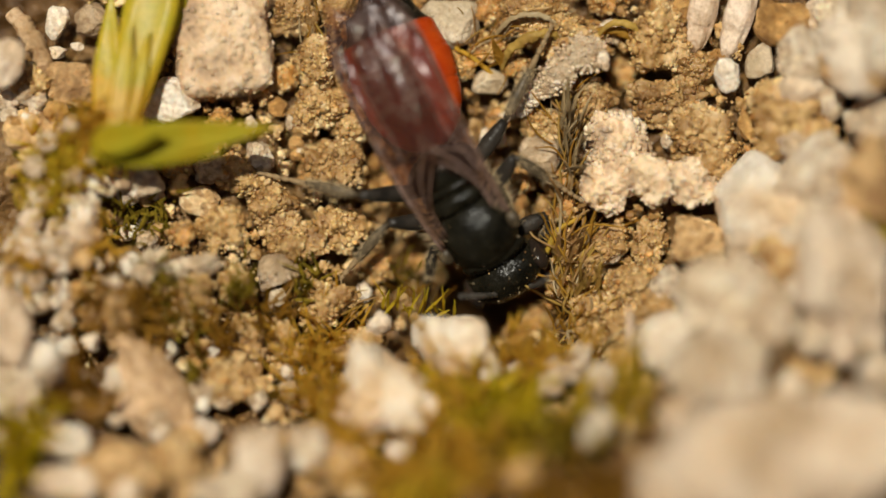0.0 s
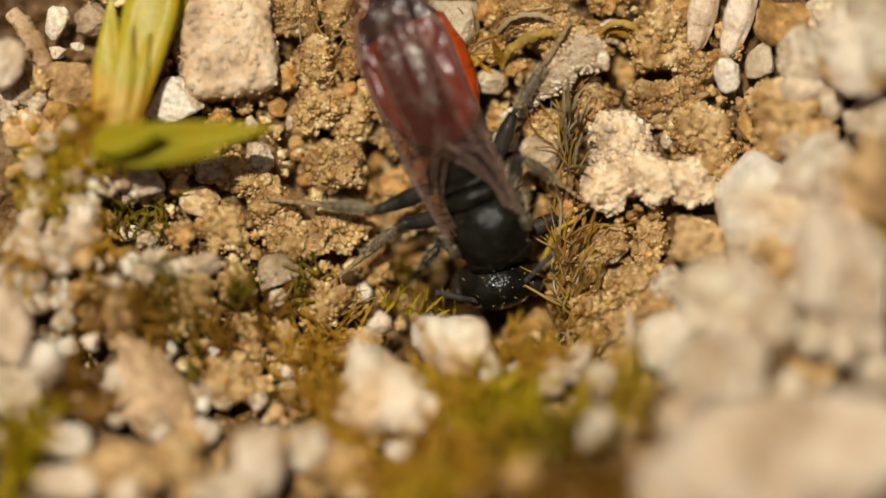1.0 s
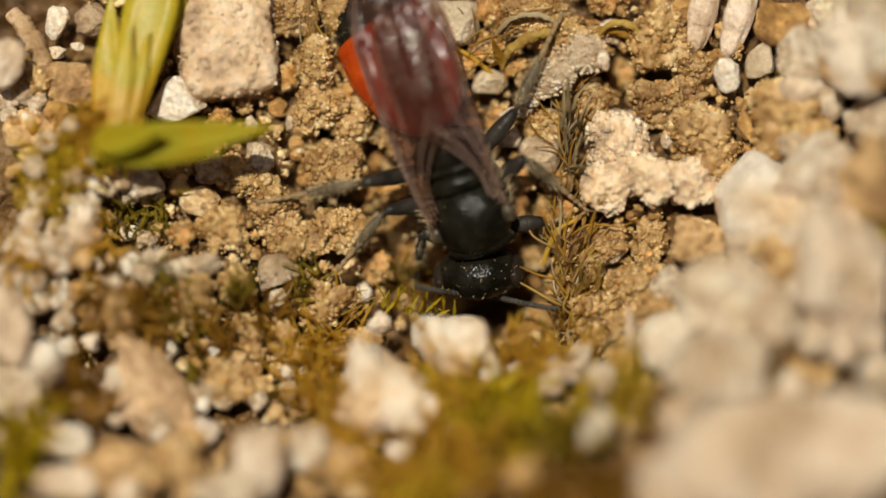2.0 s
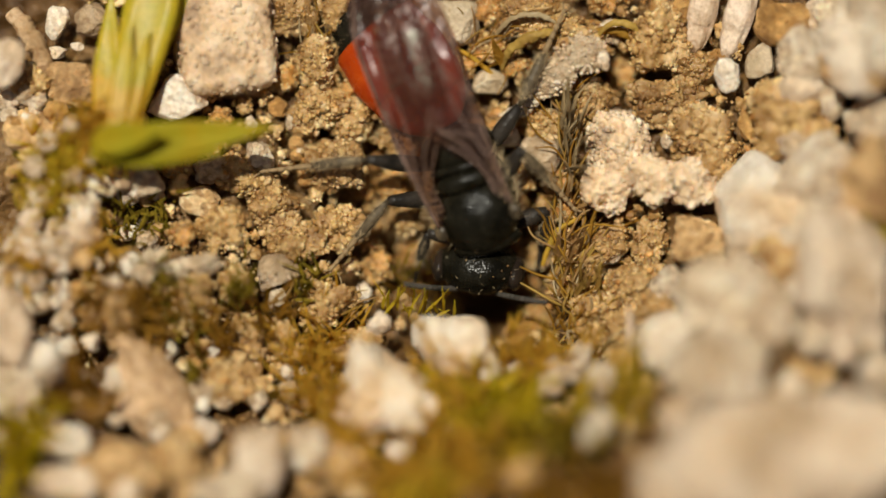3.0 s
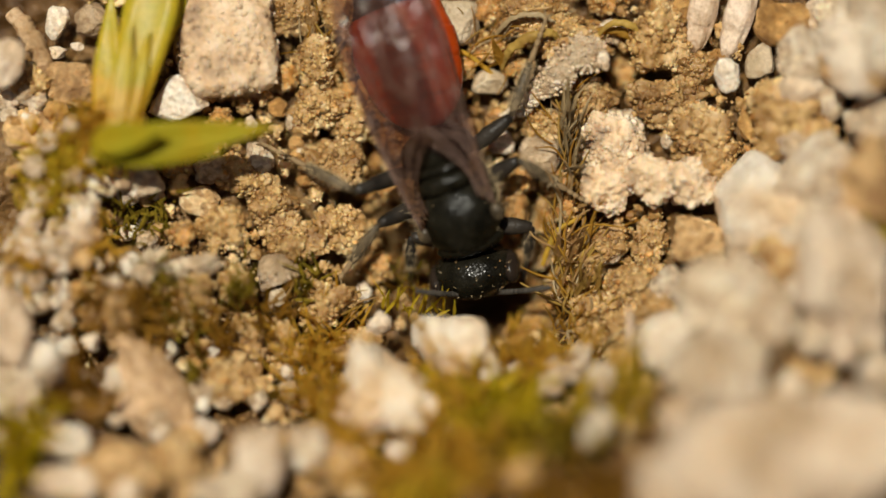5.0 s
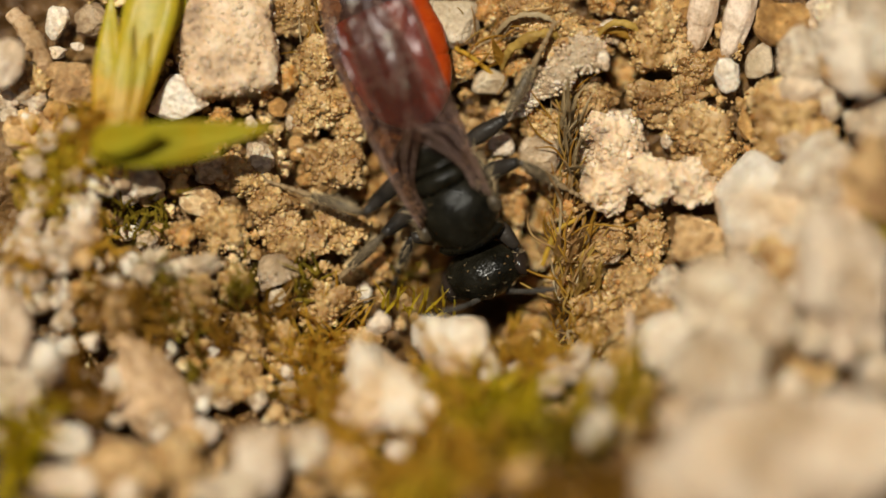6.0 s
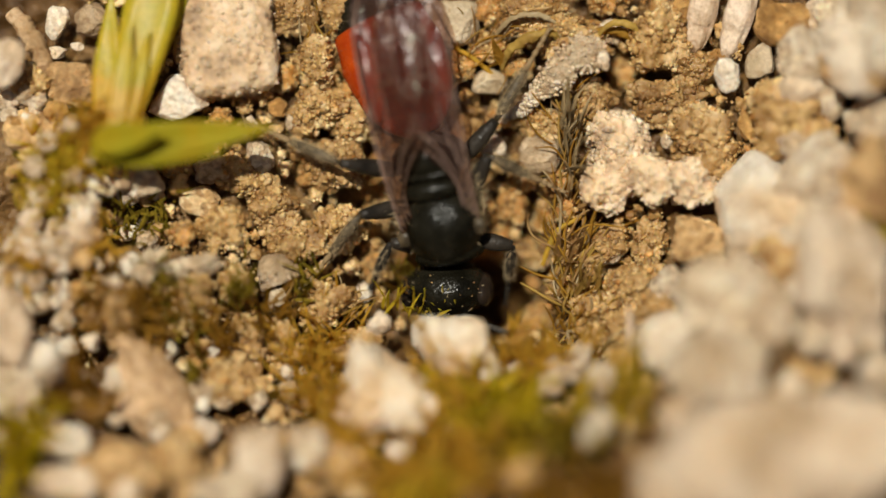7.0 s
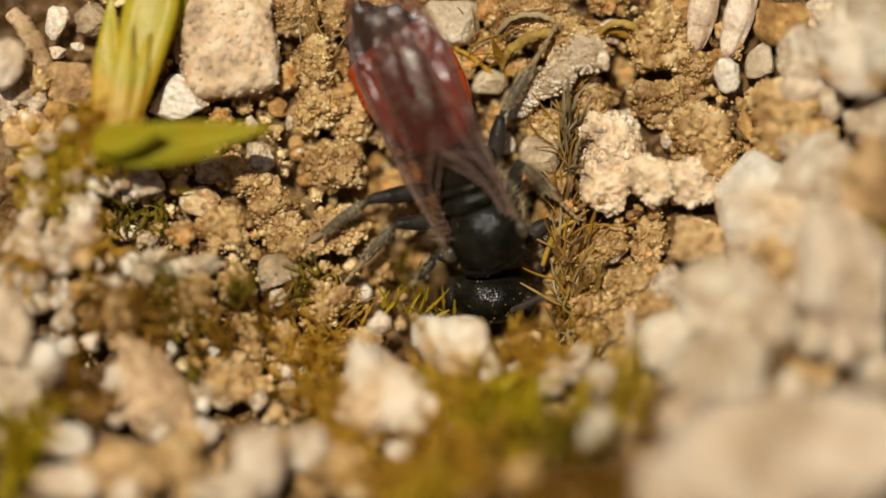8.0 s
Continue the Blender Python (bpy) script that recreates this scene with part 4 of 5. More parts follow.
crusted = stalk("withered grey plant stalk crusted with sand", [(1.29, 3.07, 0.00), (1.88, 3.29, 0.30), (2.21, 3.68, 0.50), (2.68, 4.14, 0.70), (3.27, 4.54, 0.80), (3.83, 4.64, 0.80)], [0.07, 0.13, 0.20, 0.36, 0.46, 0.20], GREY, crust=0.5, flat=0.35)
crust_rng = np.random.RandomState(61)
crust_at = np.array([v.co[:] for v in crusted.data.vertices]) / MM
crust_at = crust_at[crust_rng.randint(len(crust_at), size=900)]
part("sand_crust", grains_mesh("sand_crust", crust_at, crust_rng.uniform(0.05, 0.15, 900), FINE_KINDS, PALE_GRAINS, 62), crusted, "pale sand grains stuck on the stalk")
husk = sprig("withered amber moss leaf curled over a hollow")
leaf(husk, 1.44, 4.29, 0.20, 1.12, 5.08, 0.50, 0.24, BROWN_MOSS, curl=0.3, twist=30)
stalk("withered curled plant strip", [(3.42, 5.09, 0.30), (4.08, 5.15, 0.40), (4.69, 4.89, 0.30)], [0.06, 0.09, 0.05], BROWN_MOSS, crust=0.5)
stalk("golden withered leaf band arched over a hollow", [(1.40, 4.25, 0.20), (1.60, 4.70, 0.60), (2.10, 5.00, 0.85), (2.60, 5.05, 0.75), (2.82, 4.65, 0.30)], [0.04, 0.09, 0.14, 0.10, 0.03], AMBER_BAND, crust=0.6, flat=0.35)
stalk("withered leaf band curled on the soil", [(1.20, 5.00, 0.20), (1.60, 5.42, 0.60), (2.20, 5.52, 0.70), (2.75, 5.30, 0.40)], [0.03, 0.06, 0.07, 0.03], STRAW, crust=0.6, flat=0.4)
stalk("withered leaf band curled on the soil", [(3.55, 4.95, 0.40), (4.00, 5.30, 0.75), (4.55, 5.20, 0.70), (4.80, 4.75, 0.35)], [0.03, 0.08, 0.08, 0.03], AMBER_BAND, crust=0.6, flat=0.4)
stalk("brown rootlet on the soil", [(0.28, 4.76, 0.20), (0.75, 4.49, 0.20), (1.28, 4.03, 0.10)], [0.06, 0.05, 0.04], DRY, "rootlet")
stalk("brown rootlet on the soil", [(2.42, 0.55, 0.20), (2.88, 0.88, 0.40), (3.02, 1.88, 0.40), (2.89, 3.22, 0.20)], [0.05, 0.06, 0.06, 0.05], STRAW, "rootlet")
stalk("brown rootlet on the soil", [(2.35, -0.39, 0.20), (2.68, 0.41, 0.40), (3.28, 0.75, 0.40)], [0.05, 0.07, 0.05], DRY, "rootlet")
stalk("thin brown stem lying on the soil", [(-10.18, 5.61, 0.60), (-9.64, 4.87, 0.70), (-9.31, 4.14, 0.70)], [0.2, 0.24, 0.18], BROWN, crust=0.5)
stalk("pale bristle standing off the soil", [(4.38, -2.75, 1.60), (4.36, -2.05, 2.10), (4.30, -1.32, 2.30)], [0.10, 0.12, 0.02], SHELL, "bristle")
stone(WHITE, 3.80, 4.43, 0.90, 0.32, 0.46)


def strands(label, a, b, h, da, db, count, length, lean, seed, stout=1.0):
    """A wisp of fine dry moss threads, each bent its own way."""
    rng = random.Random(seed)
    ob = new("dry_moss_wisp")
    ob.matrix_basis = BANK
    for _ in range(count):
        x, y = a + da * rng.uniform(-1, 1), b + db * rng.uniform(-1, 1)
        p = Vector((x, y, max(h, form(x, y)) + rng.uniform(-0.1, 0.2)))
        d = Vector((lean[0] + rng.gauss(0, 0.5), lean[1] + rng.gauss(0, 0.4), rng.uniform(0.0, 0.5))).normalized()
        turn = Vector((rng.gauss(0, 0.5), rng.gauss(0, 0.4), rng.gauss(-0.2, 0.4)))
        pts = []
        for k in range(4):
            pts.append(p.copy())
            p += d * length * rng.uniform(0.6, 1.2) / 3
            d = (d + (0.6 if stout == 1.0 else rng.uniform(-0.9, 1.6)) * turn).normalized()
        r = stout * rng.uniform(0.013, 0.030)
        line, rad = bent(pts, [r, r, 0.8 * r, 0.3 * r], 5)
        part("strand", mesh_of("strand", *tube(line, rad, 6), rng.choice((STRAW, WITHERED, AMBER_BAND, BROWN_MOSS, BROWN_MOSS))), ob)
    return tagged(ob, label, "dry moss")


strands("wisp of withered golden moss threads beside the burrow", 3.05, -0.75, 0.25, 0.45, 1.3, 60, 1.5, (0.15, 0.8), 1, 1.4)
strands("wisp of withered golden moss threads beside the burrow", 3.15, -1.95, 0.45, 0.6, 0.6, 40, 1.2, (0.25, 0.7), 2, 1.4)
strands("wisp of withered golden moss threads beside the burrow", 2.85, 1.4, 0.25, 0.3, 1.2, 18, 1.6, (0.05, 0.9), 7, 1.3)
strands("wisp of withered moss threads on the soil", 1.02, 4.70, 0.10, 0.6, 0.6, 22, 0.9, (0.4, 0.5), 3)
strands("wisp of withered moss threads on the soil", -3.13, 5.10, 0.10, 0.5, 0.8, 30, 0.9, (0.1, 0.9), 4)
strands("wisp of withered moss threads on the soil", 2.89, 3.22, 0.20, 0.4, 0.9, 20, 1.2, (0.1, 1.0), 5)
strands("wisp of withered moss threads on the soil", -2.98, -1.59, 0.60, 0.8, 0.5, 26, 0.9, (0.5, 0.8), 6)


def seed(a, b, h, turn, length, label):
    rows = 16
    pts = [(0, length * (i / rows - 0.5), 0.06 * math.sin(i)) for i in range(rows + 1)]
    rad = [0.05 + 0.31 * math.sin(math.pi * min(1, (i + 0.6) / (rows + 1))) ** 0.55 for i in range(rows + 1)]
    v, f = tube(pts, rad, 20)
    v = [(x, y, z * 0.8 + 0.05 * math.cos(5 * math.atan2(z, x))) for x, y, z in v]
    ob = new("seed", mesh_of("seed", v, f, SHELL))
    ob.matrix_basis = bank(a, b, h, 0, 0, turn)
    return tagged(ob, label, "seed", "seeds on the soil")


seed(6.14, 5.67, 0.40, -12, 2.0, "grey brown elongated seed husk on the soil")
seed(7.00, 5.56, 0.50, -17, 2.1, "grey brown elongated seed husk on the soil")


# ---- the bee: +y to its head, +z its back, +x its right side ----
bee = new("bee")
tagged(bee, "black bee with red abdomen and smoky wings digging at a burrow", "bee")


def dome(size, centre, seed, groove=0.0, sub=4):
    v, f = ball(sub)
    v = v * np.array(size) + np.array(centre)
    return v.tolist(), f.tolist()


def body_part(name, piece, mat, parent, label="", m=None):
    return part(name, mesh_of(name, piece[0], piece[1], mat), parent, label, m)


def fuzz(name, bases, normals, length, parent, seed, mat=None, r=0.008, sweep=(0, -0.6, 0)):
    """Short hairs: thin three-sided spikes, in one mesh."""
    rng = random.Random(seed)
    verts, faces = [], []
    for p, n in zip(bases, normals):
        d = (Vector(n) + Vector(sweep) + Vector([rng.gauss(0, 0.35) for _ in range(3)])).normalized()
        s = d.cross(Vector((0.3, 0.2, 1))).normalized()
        u = s.cross(d)
        i = len(verts)
        for k in range(3):
            verts.append(Vector(p) + (s * math.cos(k * 2.1) + u * math.sin(k * 2.1)) * r)
        verts.append(Vector(p) + d * length * rng.uniform(0.6, 1.3))
        faces += [[i, i + 1, i + 3], [i + 1, i + 2, i + 3], [i + 2, i, i + 3]]
    return part(name, mesh_of(name, [tuple(v) for v in verts], faces, mat or HAIR), parent)


body_part("scutum", dome((0.97, 0.92, 0.66), (0, 0.00, 0.05), 1), BLACK, bee, "glossy black dome of the thorax")
body_part("scutellum", dome((0.70, 0.29, 0.36), (0, -0.90, 0.38), 2), BLACK, bee)
body_part("metanotum", dome((0.78, 0.16, 0.38), (0, -1.24, 0.30), 3), BLACK, bee)
body_part("propodeum", dome((0.92, 0.58, 0.60), (0, -1.64, -0.02), 4), BLACK, bee)
body_part("pronotum", dome((0.84, 0.30, 0.42), (0, 0.70, -0.06), 5), BLACK, bee)
body_part("breast", dome((1.00, 1.2, 0.62), (0, -0.45, -0.32), 6), BLACK, bee)
for side in (-1, 1):
    body_part("tegula", dome((0.17, 0.22, 0.12), (0.90 * side, 0.12, 0.34), 7), SHINS, bee, "brown wing scale")
hv, hf = ball(2)
hv3 = ball(3)[0]
sel = [v for v in hv3 if abs(v[0]) > 0.62 and v[2] > -0.5]
fuzz("thorax_hair", [(v[0] * 1.04, v[1] * 1.25 - 0.5, v[2] * 0.6) for v in sel], sel, 0.36, bee, 3, r=0.011)

# dust on the cuticle
rng = np.random.RandomState(9)
spots = [v for v in ball(2)[0] if v[2] > 0.35 and rng.rand() < 0.16]
part("dust", grains_mesh("dust", [(v[0] * 1.00, v[1] * 0.90 + 0.00, v[2] * 0.70 + 0.05) for v in spots], rng.uniform(0.015, 0.035, len(spots)), grain_kinds(77, 4, 1), GRAINS, 8), bee, "pale soil dust")

# abdomen: six overlapping rings about a joint at the waist
abdomen = body_part("abdomen", dome((0.22, 0.3, 0.22), (0, -0.05, 0), 8), BLACK, bee, "red abdomen with a black tip", pose(0, -2.02 * MM, -0.30 * MM))
RINGS = [(-0.15, 0.32), (-0.75, 0.96), (-1.50, 1.20), (-2.25, 1.28), (-2.95, 1.16), (-3.60, 0.84), (-4.15, 0.28)]
for i in range(6):
    (y0, r0), (y1, r1) = RINGS[i], RINGS[i + 1]
    pts, rad = [], []
    for k in range(9):
        t = k / 8
        pts.append((0, y0 + (y1 - 0.10 - y0) * t, -0.10 * (y0 + (y1 - y0) * t) ** 2 * 0.16))
        rad.append((r0 + (r1 - r0) * math.sin(t * math.pi / 2) ** (0.9)) * (1.0 if k < 8 else 0.965) * (0.97 if k == 0 and i else 1))
    v, f = tube(pts, rad, 40)
    v = [(x, y, z * 0.60) for x, y, z in v]
    body_part("tergite", (v, f), RED if i < 4 else BLACK, abdomen, "glossy orange red ring" if i < 4 else "black ring of the abdomen tip")
rim = [(math.cos(a), y, math.sin(a)) for y in (-2.7, -3.0, -3.3, -3.6, -3.9) for a in np.linspace(0, 6.28, 40)]
fuzz("abdomen_hair", [(x * r, y, z * r * 0.58 - 0.1) for (x, y, z), r in zip(rim, np.repeat([1.18, 1.12, 0.98, 0.78, 0.50], 40))], [(x, -0.2, z) for x, y, z in rim], 0.22, abdomen, 5, FRINGE, 0.006)

# head
head = body_part("head", dome((1.00, 0.64, 0.80), (0, 0.46, -0.14), 9), BLACK, bee, "black head", pose(0, 1.02 * MM, -0.12 * MM))
body_part("face", dome((0.74, 0.50, 0.62), (0, 0.62, -0.30), 10), BLACK, head)
for side in (-1, 1):
    body_part("eye", dome((0.22, 0.36, 0.52), (0.90 * side, 0.52, -0.10), 11), shell_material("compound_eye", (0.012, 0.009, 0.007), (0.03, 0.02, 0.014), 0.12, 0.004, 40), head, "dark oval compound eye")
spots = [v for v in ball(2)[0] if v[2] > 0.0 and rng.rand() < 0.3]
part("dust", grains_mesh("dust", [(v[0] * 1.02, v[1] * 0.66 + 0.46, v[2] * 0.75 - 0.12) for v in spots], rng.uniform(0.02, 0.06, len(spots)), grain_kinds(78, 4, 1), GRAINS, 9), head, "pale soil dust")
fuzz("head_hair", [(v[0] * 1.05, v[1] * 0.5 + 0.45, v[2] * 0.75) for v in hv[::3] if v[2] > 0.1], [v for v in hv[::3] if v[2] > 0.1], 0.13, head, 6)


def antenna(side):
    pts, rad = [(0, 0, 0), (0, 0.18, 0.03), (0, 0.42, 0.04)], [0.05, 0.065, 0.05]
    for k in range(11):
        for q, r in ((0.0, 0.052), (0.03, 0.068), (0.13, 0.070), (0.155, 0.055)):
            y = 0.44 + 0.165 * k + q
            bow = 0.12 * math.sin((y - 0.4) * 1.5)
            pts.append((0.6 * side * bow, y, bow)), rad.append(r)
    return body_part("antenna", tube(pts, rad, 12), ANTENNA, head, "dark grey jointed antenna")


antennae = {side: antenna(side) for side in (-1, 1)}


# wings: membrane with raised veins; folded back over the abdomen
def wing_point(side, s, t):
    """s 0..1 from root to tip, t 0..1 from leading to trailing edge."""
    length = 6.5
    grow = min(1.0, max(0.0, (s - 0.12) / 0.38))
    grow = grow * grow * (3 - 2 * grow)
    end = max(0.0, (s - 0.70) / 0.30)
    width = (0.34 + 0.20 * s + 1.28 * grow) * (1 - 0.9 * end ** 2.6)
    lead = 0.05 * math.sin(math.pi * s) + 0.16 * s - 0.55 * end ** 2.2
    x = lead - width * t
    y = -length * s + 0.25 * t * (s - 0.3)
    fold = 0.05 * math.sin(12 * t + 2 * s) + 0.02 * math.sin(9 * s + 6 * t) + 0.03 * math.sin(27 * t - 3 * s)
    z = fold * min(1, 4 * s) * (0.25 + t) + 0.30 * math.sin(math.pi * t * 0.8) * min(1, 2 * s) + 0.62 * math.sin(math.pi * min(1.0, s * 1.02) ** 0.9) - 0.30 * s
    return Vector((x * side, y, z))


def wing(side):
    n, k, thick = 60, 26, 0.008
    top = [wing_point(side, i / n, j / k) for i in range(n + 1) for j in range(k + 1)]
    low = [p - Vector((0, 0, thick)) for p in top]
    faces, c, w = [], len(top), k + 1
    for i in range(n):
        for j in range(k):
            a = i * w + j
            faces += [[a, a + 1, a + w + 1, a + w], [c + a, c + a + w, c + a + w + 1, c + a + 1]]
        for j in (0, k):
            a = i * w + j
            faces.append([a, a + w, c + a + w, c + a])
    ob = body_part("wing", ([tuple(p) for p in top + low], faces), WING, bee, "smoky brown folded wing with dark veins", pose(0.91 * side * MM, 0.05 * MM, (0.34 + 0.05 * side) * MM))
    lines = [[(0.01, 0.02), (0.35, 0.02), (0.75, 0.03), (0.95, 0.2)], [(0.02, 0.3), (0.3, 0.28), (0.5, 0.3), (0.56, 0.26)], [(0.04, 0.6), (0.3, 0.62), (0.46, 0.74)],
             [(0.46, 0.05), (0.56, 0.26), (0.72, 0.3), (0.82, 0.05)], [(0.3, 0.28), (0.36, 0.62)], [(0.56, 0.26), (0.58, 0.55), (0.48, 0.72)], [(0.72, 0.3), (0.70, 0.55), (0.58, 0.55)], [(0.70, 0.55), (0.82, 0.7)], [(0.62, 0.28), (0.62, 0.5)], [(0.05, 0.86), (0.25, 0.9), (0.4, 0.95)], [(0.48, 0.72), (0.6, 0.86), (0.7, 0.9)], [(0.3, 0.62), (0.42, 0.84)], [(0.1, 0.12), (0.32, 0.12), (0.5, 0.1)]]
    for line in lines:
        pts = []
        for (s0, t0), (s1, t1) in zip(line, line[1:]):
            pts += [wing_point(side, s0 + (s1 - s0) * q / 8, t0 + (t1 - t0) * q / 8) + Vector((0, 0, 0.012)) for q in range(8)]
        r = 0.036 if line[0] == (0.01, 0.02) else 0.022
        body_part("vein", tube(pts, [r * (1 - 0.4 * q / len(pts)) for q in range(len(pts))], 6), VEIN, ob)
    return ob


wings = {side: wing(side) for side in (-1, 1)}


# legs: femur, tibia, tarsus
def spindle(length, r0, r1, r2, sides=14, flat=1.0):
    pts = [(0, length * i / 10, 0.04 * math.sin(math.pi * i / 10)) for i in range(11)]
    rad = [r0 + (r1 - r0) * math.sin(min(1, i / 5) * math.pi / 2) if i < 5 else r1 + (r2 - r1) * ((i - 5) / 5) ** 1.5 for i in range(11)]
    v, f = tube(pts, rad, sides)
    return [(x, y, z * flat) for x, y, z in v], f


Leg = collections.namedtuple("Leg", "side hip femur tibia root shin foot")


def leg(name, side, hip, femur, tibia, tarsus, seed, shade=None):
    root = body_part(name, dome((0.20, 0.20, 0.19), (0, 0, 0), 12, sub=2), LEGS, bee, "dark jointed leg")
    body_part("femur", spindle(femur, 0.11, 0.21, 0.11), LEGS, root)
    shin = body_part("tibia", spindle(tibia, 0.06, 0.135, 0.09, 14, 0.75), shade or SHINS, root, "grey brown hairy shin" if shade is None else "")
    pieces, y = [], 0.0
    for k in range(5):
        l = tarsus * (0.36 if k == 0 else 0.16)
        pieces.append(spindle(l, 0.04, 0.075 - 0.008 * k, 0.05, 8))
        pieces[-1] = ([(x, p + y, z) for x, p, z in pieces[-1][0]], pieces[-1][1])
        y += l * 0.98
    for s in (-1, 1):
        pieces.append(tube([(0, y - 0.02, 0), (0.07 * s, y + 0.08, 0), (0.10 * s, y + 0.16, -0.06)], [0.03, 0.025, 0.008], 6))
    foot = body_part("tarsus", joined(pieces), shade or TARSI, root, "brown bristly foot" if shade is None else "")
    rng = random.Random(seed)
    spots = [(rng.uniform(0, 6.28), rng.uniform(0.1, 1) * tibia) for _ in range(420)]
    b = [(math.cos(q) * 0.10, y, math.sin(q) * 0.08) for q, y in spots]
    fuzz("tibia_hair", b, [(x, 0.1, z) for x, _, z in b], 0.22, shin, seed, r=0.008, sweep=(0, 0.35, 0))
    return Leg(side, Vector(hip), femur, tibia, root, shin, foot)


# side +1 is the bee's right
legs = {
    "hind_right": leg("hind_leg", 1, (0.66, -1.35, -0.40), 1.85, 1.35, 1.3, 21),
    "hind_left": leg("hind_leg", -1, (-0.62, -1.35, -0.40), 1.3, 1.35, 1.2, 22),
    "middle_right": leg("middle_leg", 1, (0.68, -0.55, -0.45), 1.5, 1.15, 1.05, 23),
    "middle_left": leg("middle_leg", -1, (-0.68, -0.55, -0.45), 1.2, 1.1, 1.0, 24),
    "front_right": leg("front_leg", 1, (0.55, 0.50, -0.50), 0.95, 0.95, 0.8, 25, LEGS),
    "front_left": leg("front_leg", -1, (-0.55, 0.50, -0.50), 0.95, 0.95, 0.8, 26, LEGS),
}


# ---- what moves ----
def between(rows, t):
    """Row of numbers at t, on straight lines between the rows given."""
    for one, two in zip(rows, rows[1:]):
        if t <= two[0]:
            k = (t - one[0]) / (two[0] - one[0])
            return [x + (y - x) * k for x, y in zip(one[1:], two[1:])]
    return list(rows[-1][1:])


def heading(da, db):
    return math.degrees(math.atan2(-da, db))


def aimed(base, way, up=(0, 0, 1)):
    """Pose at base (mm) with +y along way."""
    y = Vector(way).normalized()
    x = y.cross(Vector(up))
    x = x.normalized() if x.length > 0.05 else y.cross(Vector((1, 0, 0))).normalized()
    return Matrix.Translation(Vector(base) * MM) @ Matrix((x, y, x.cross(y))).transposed().to_4x4()


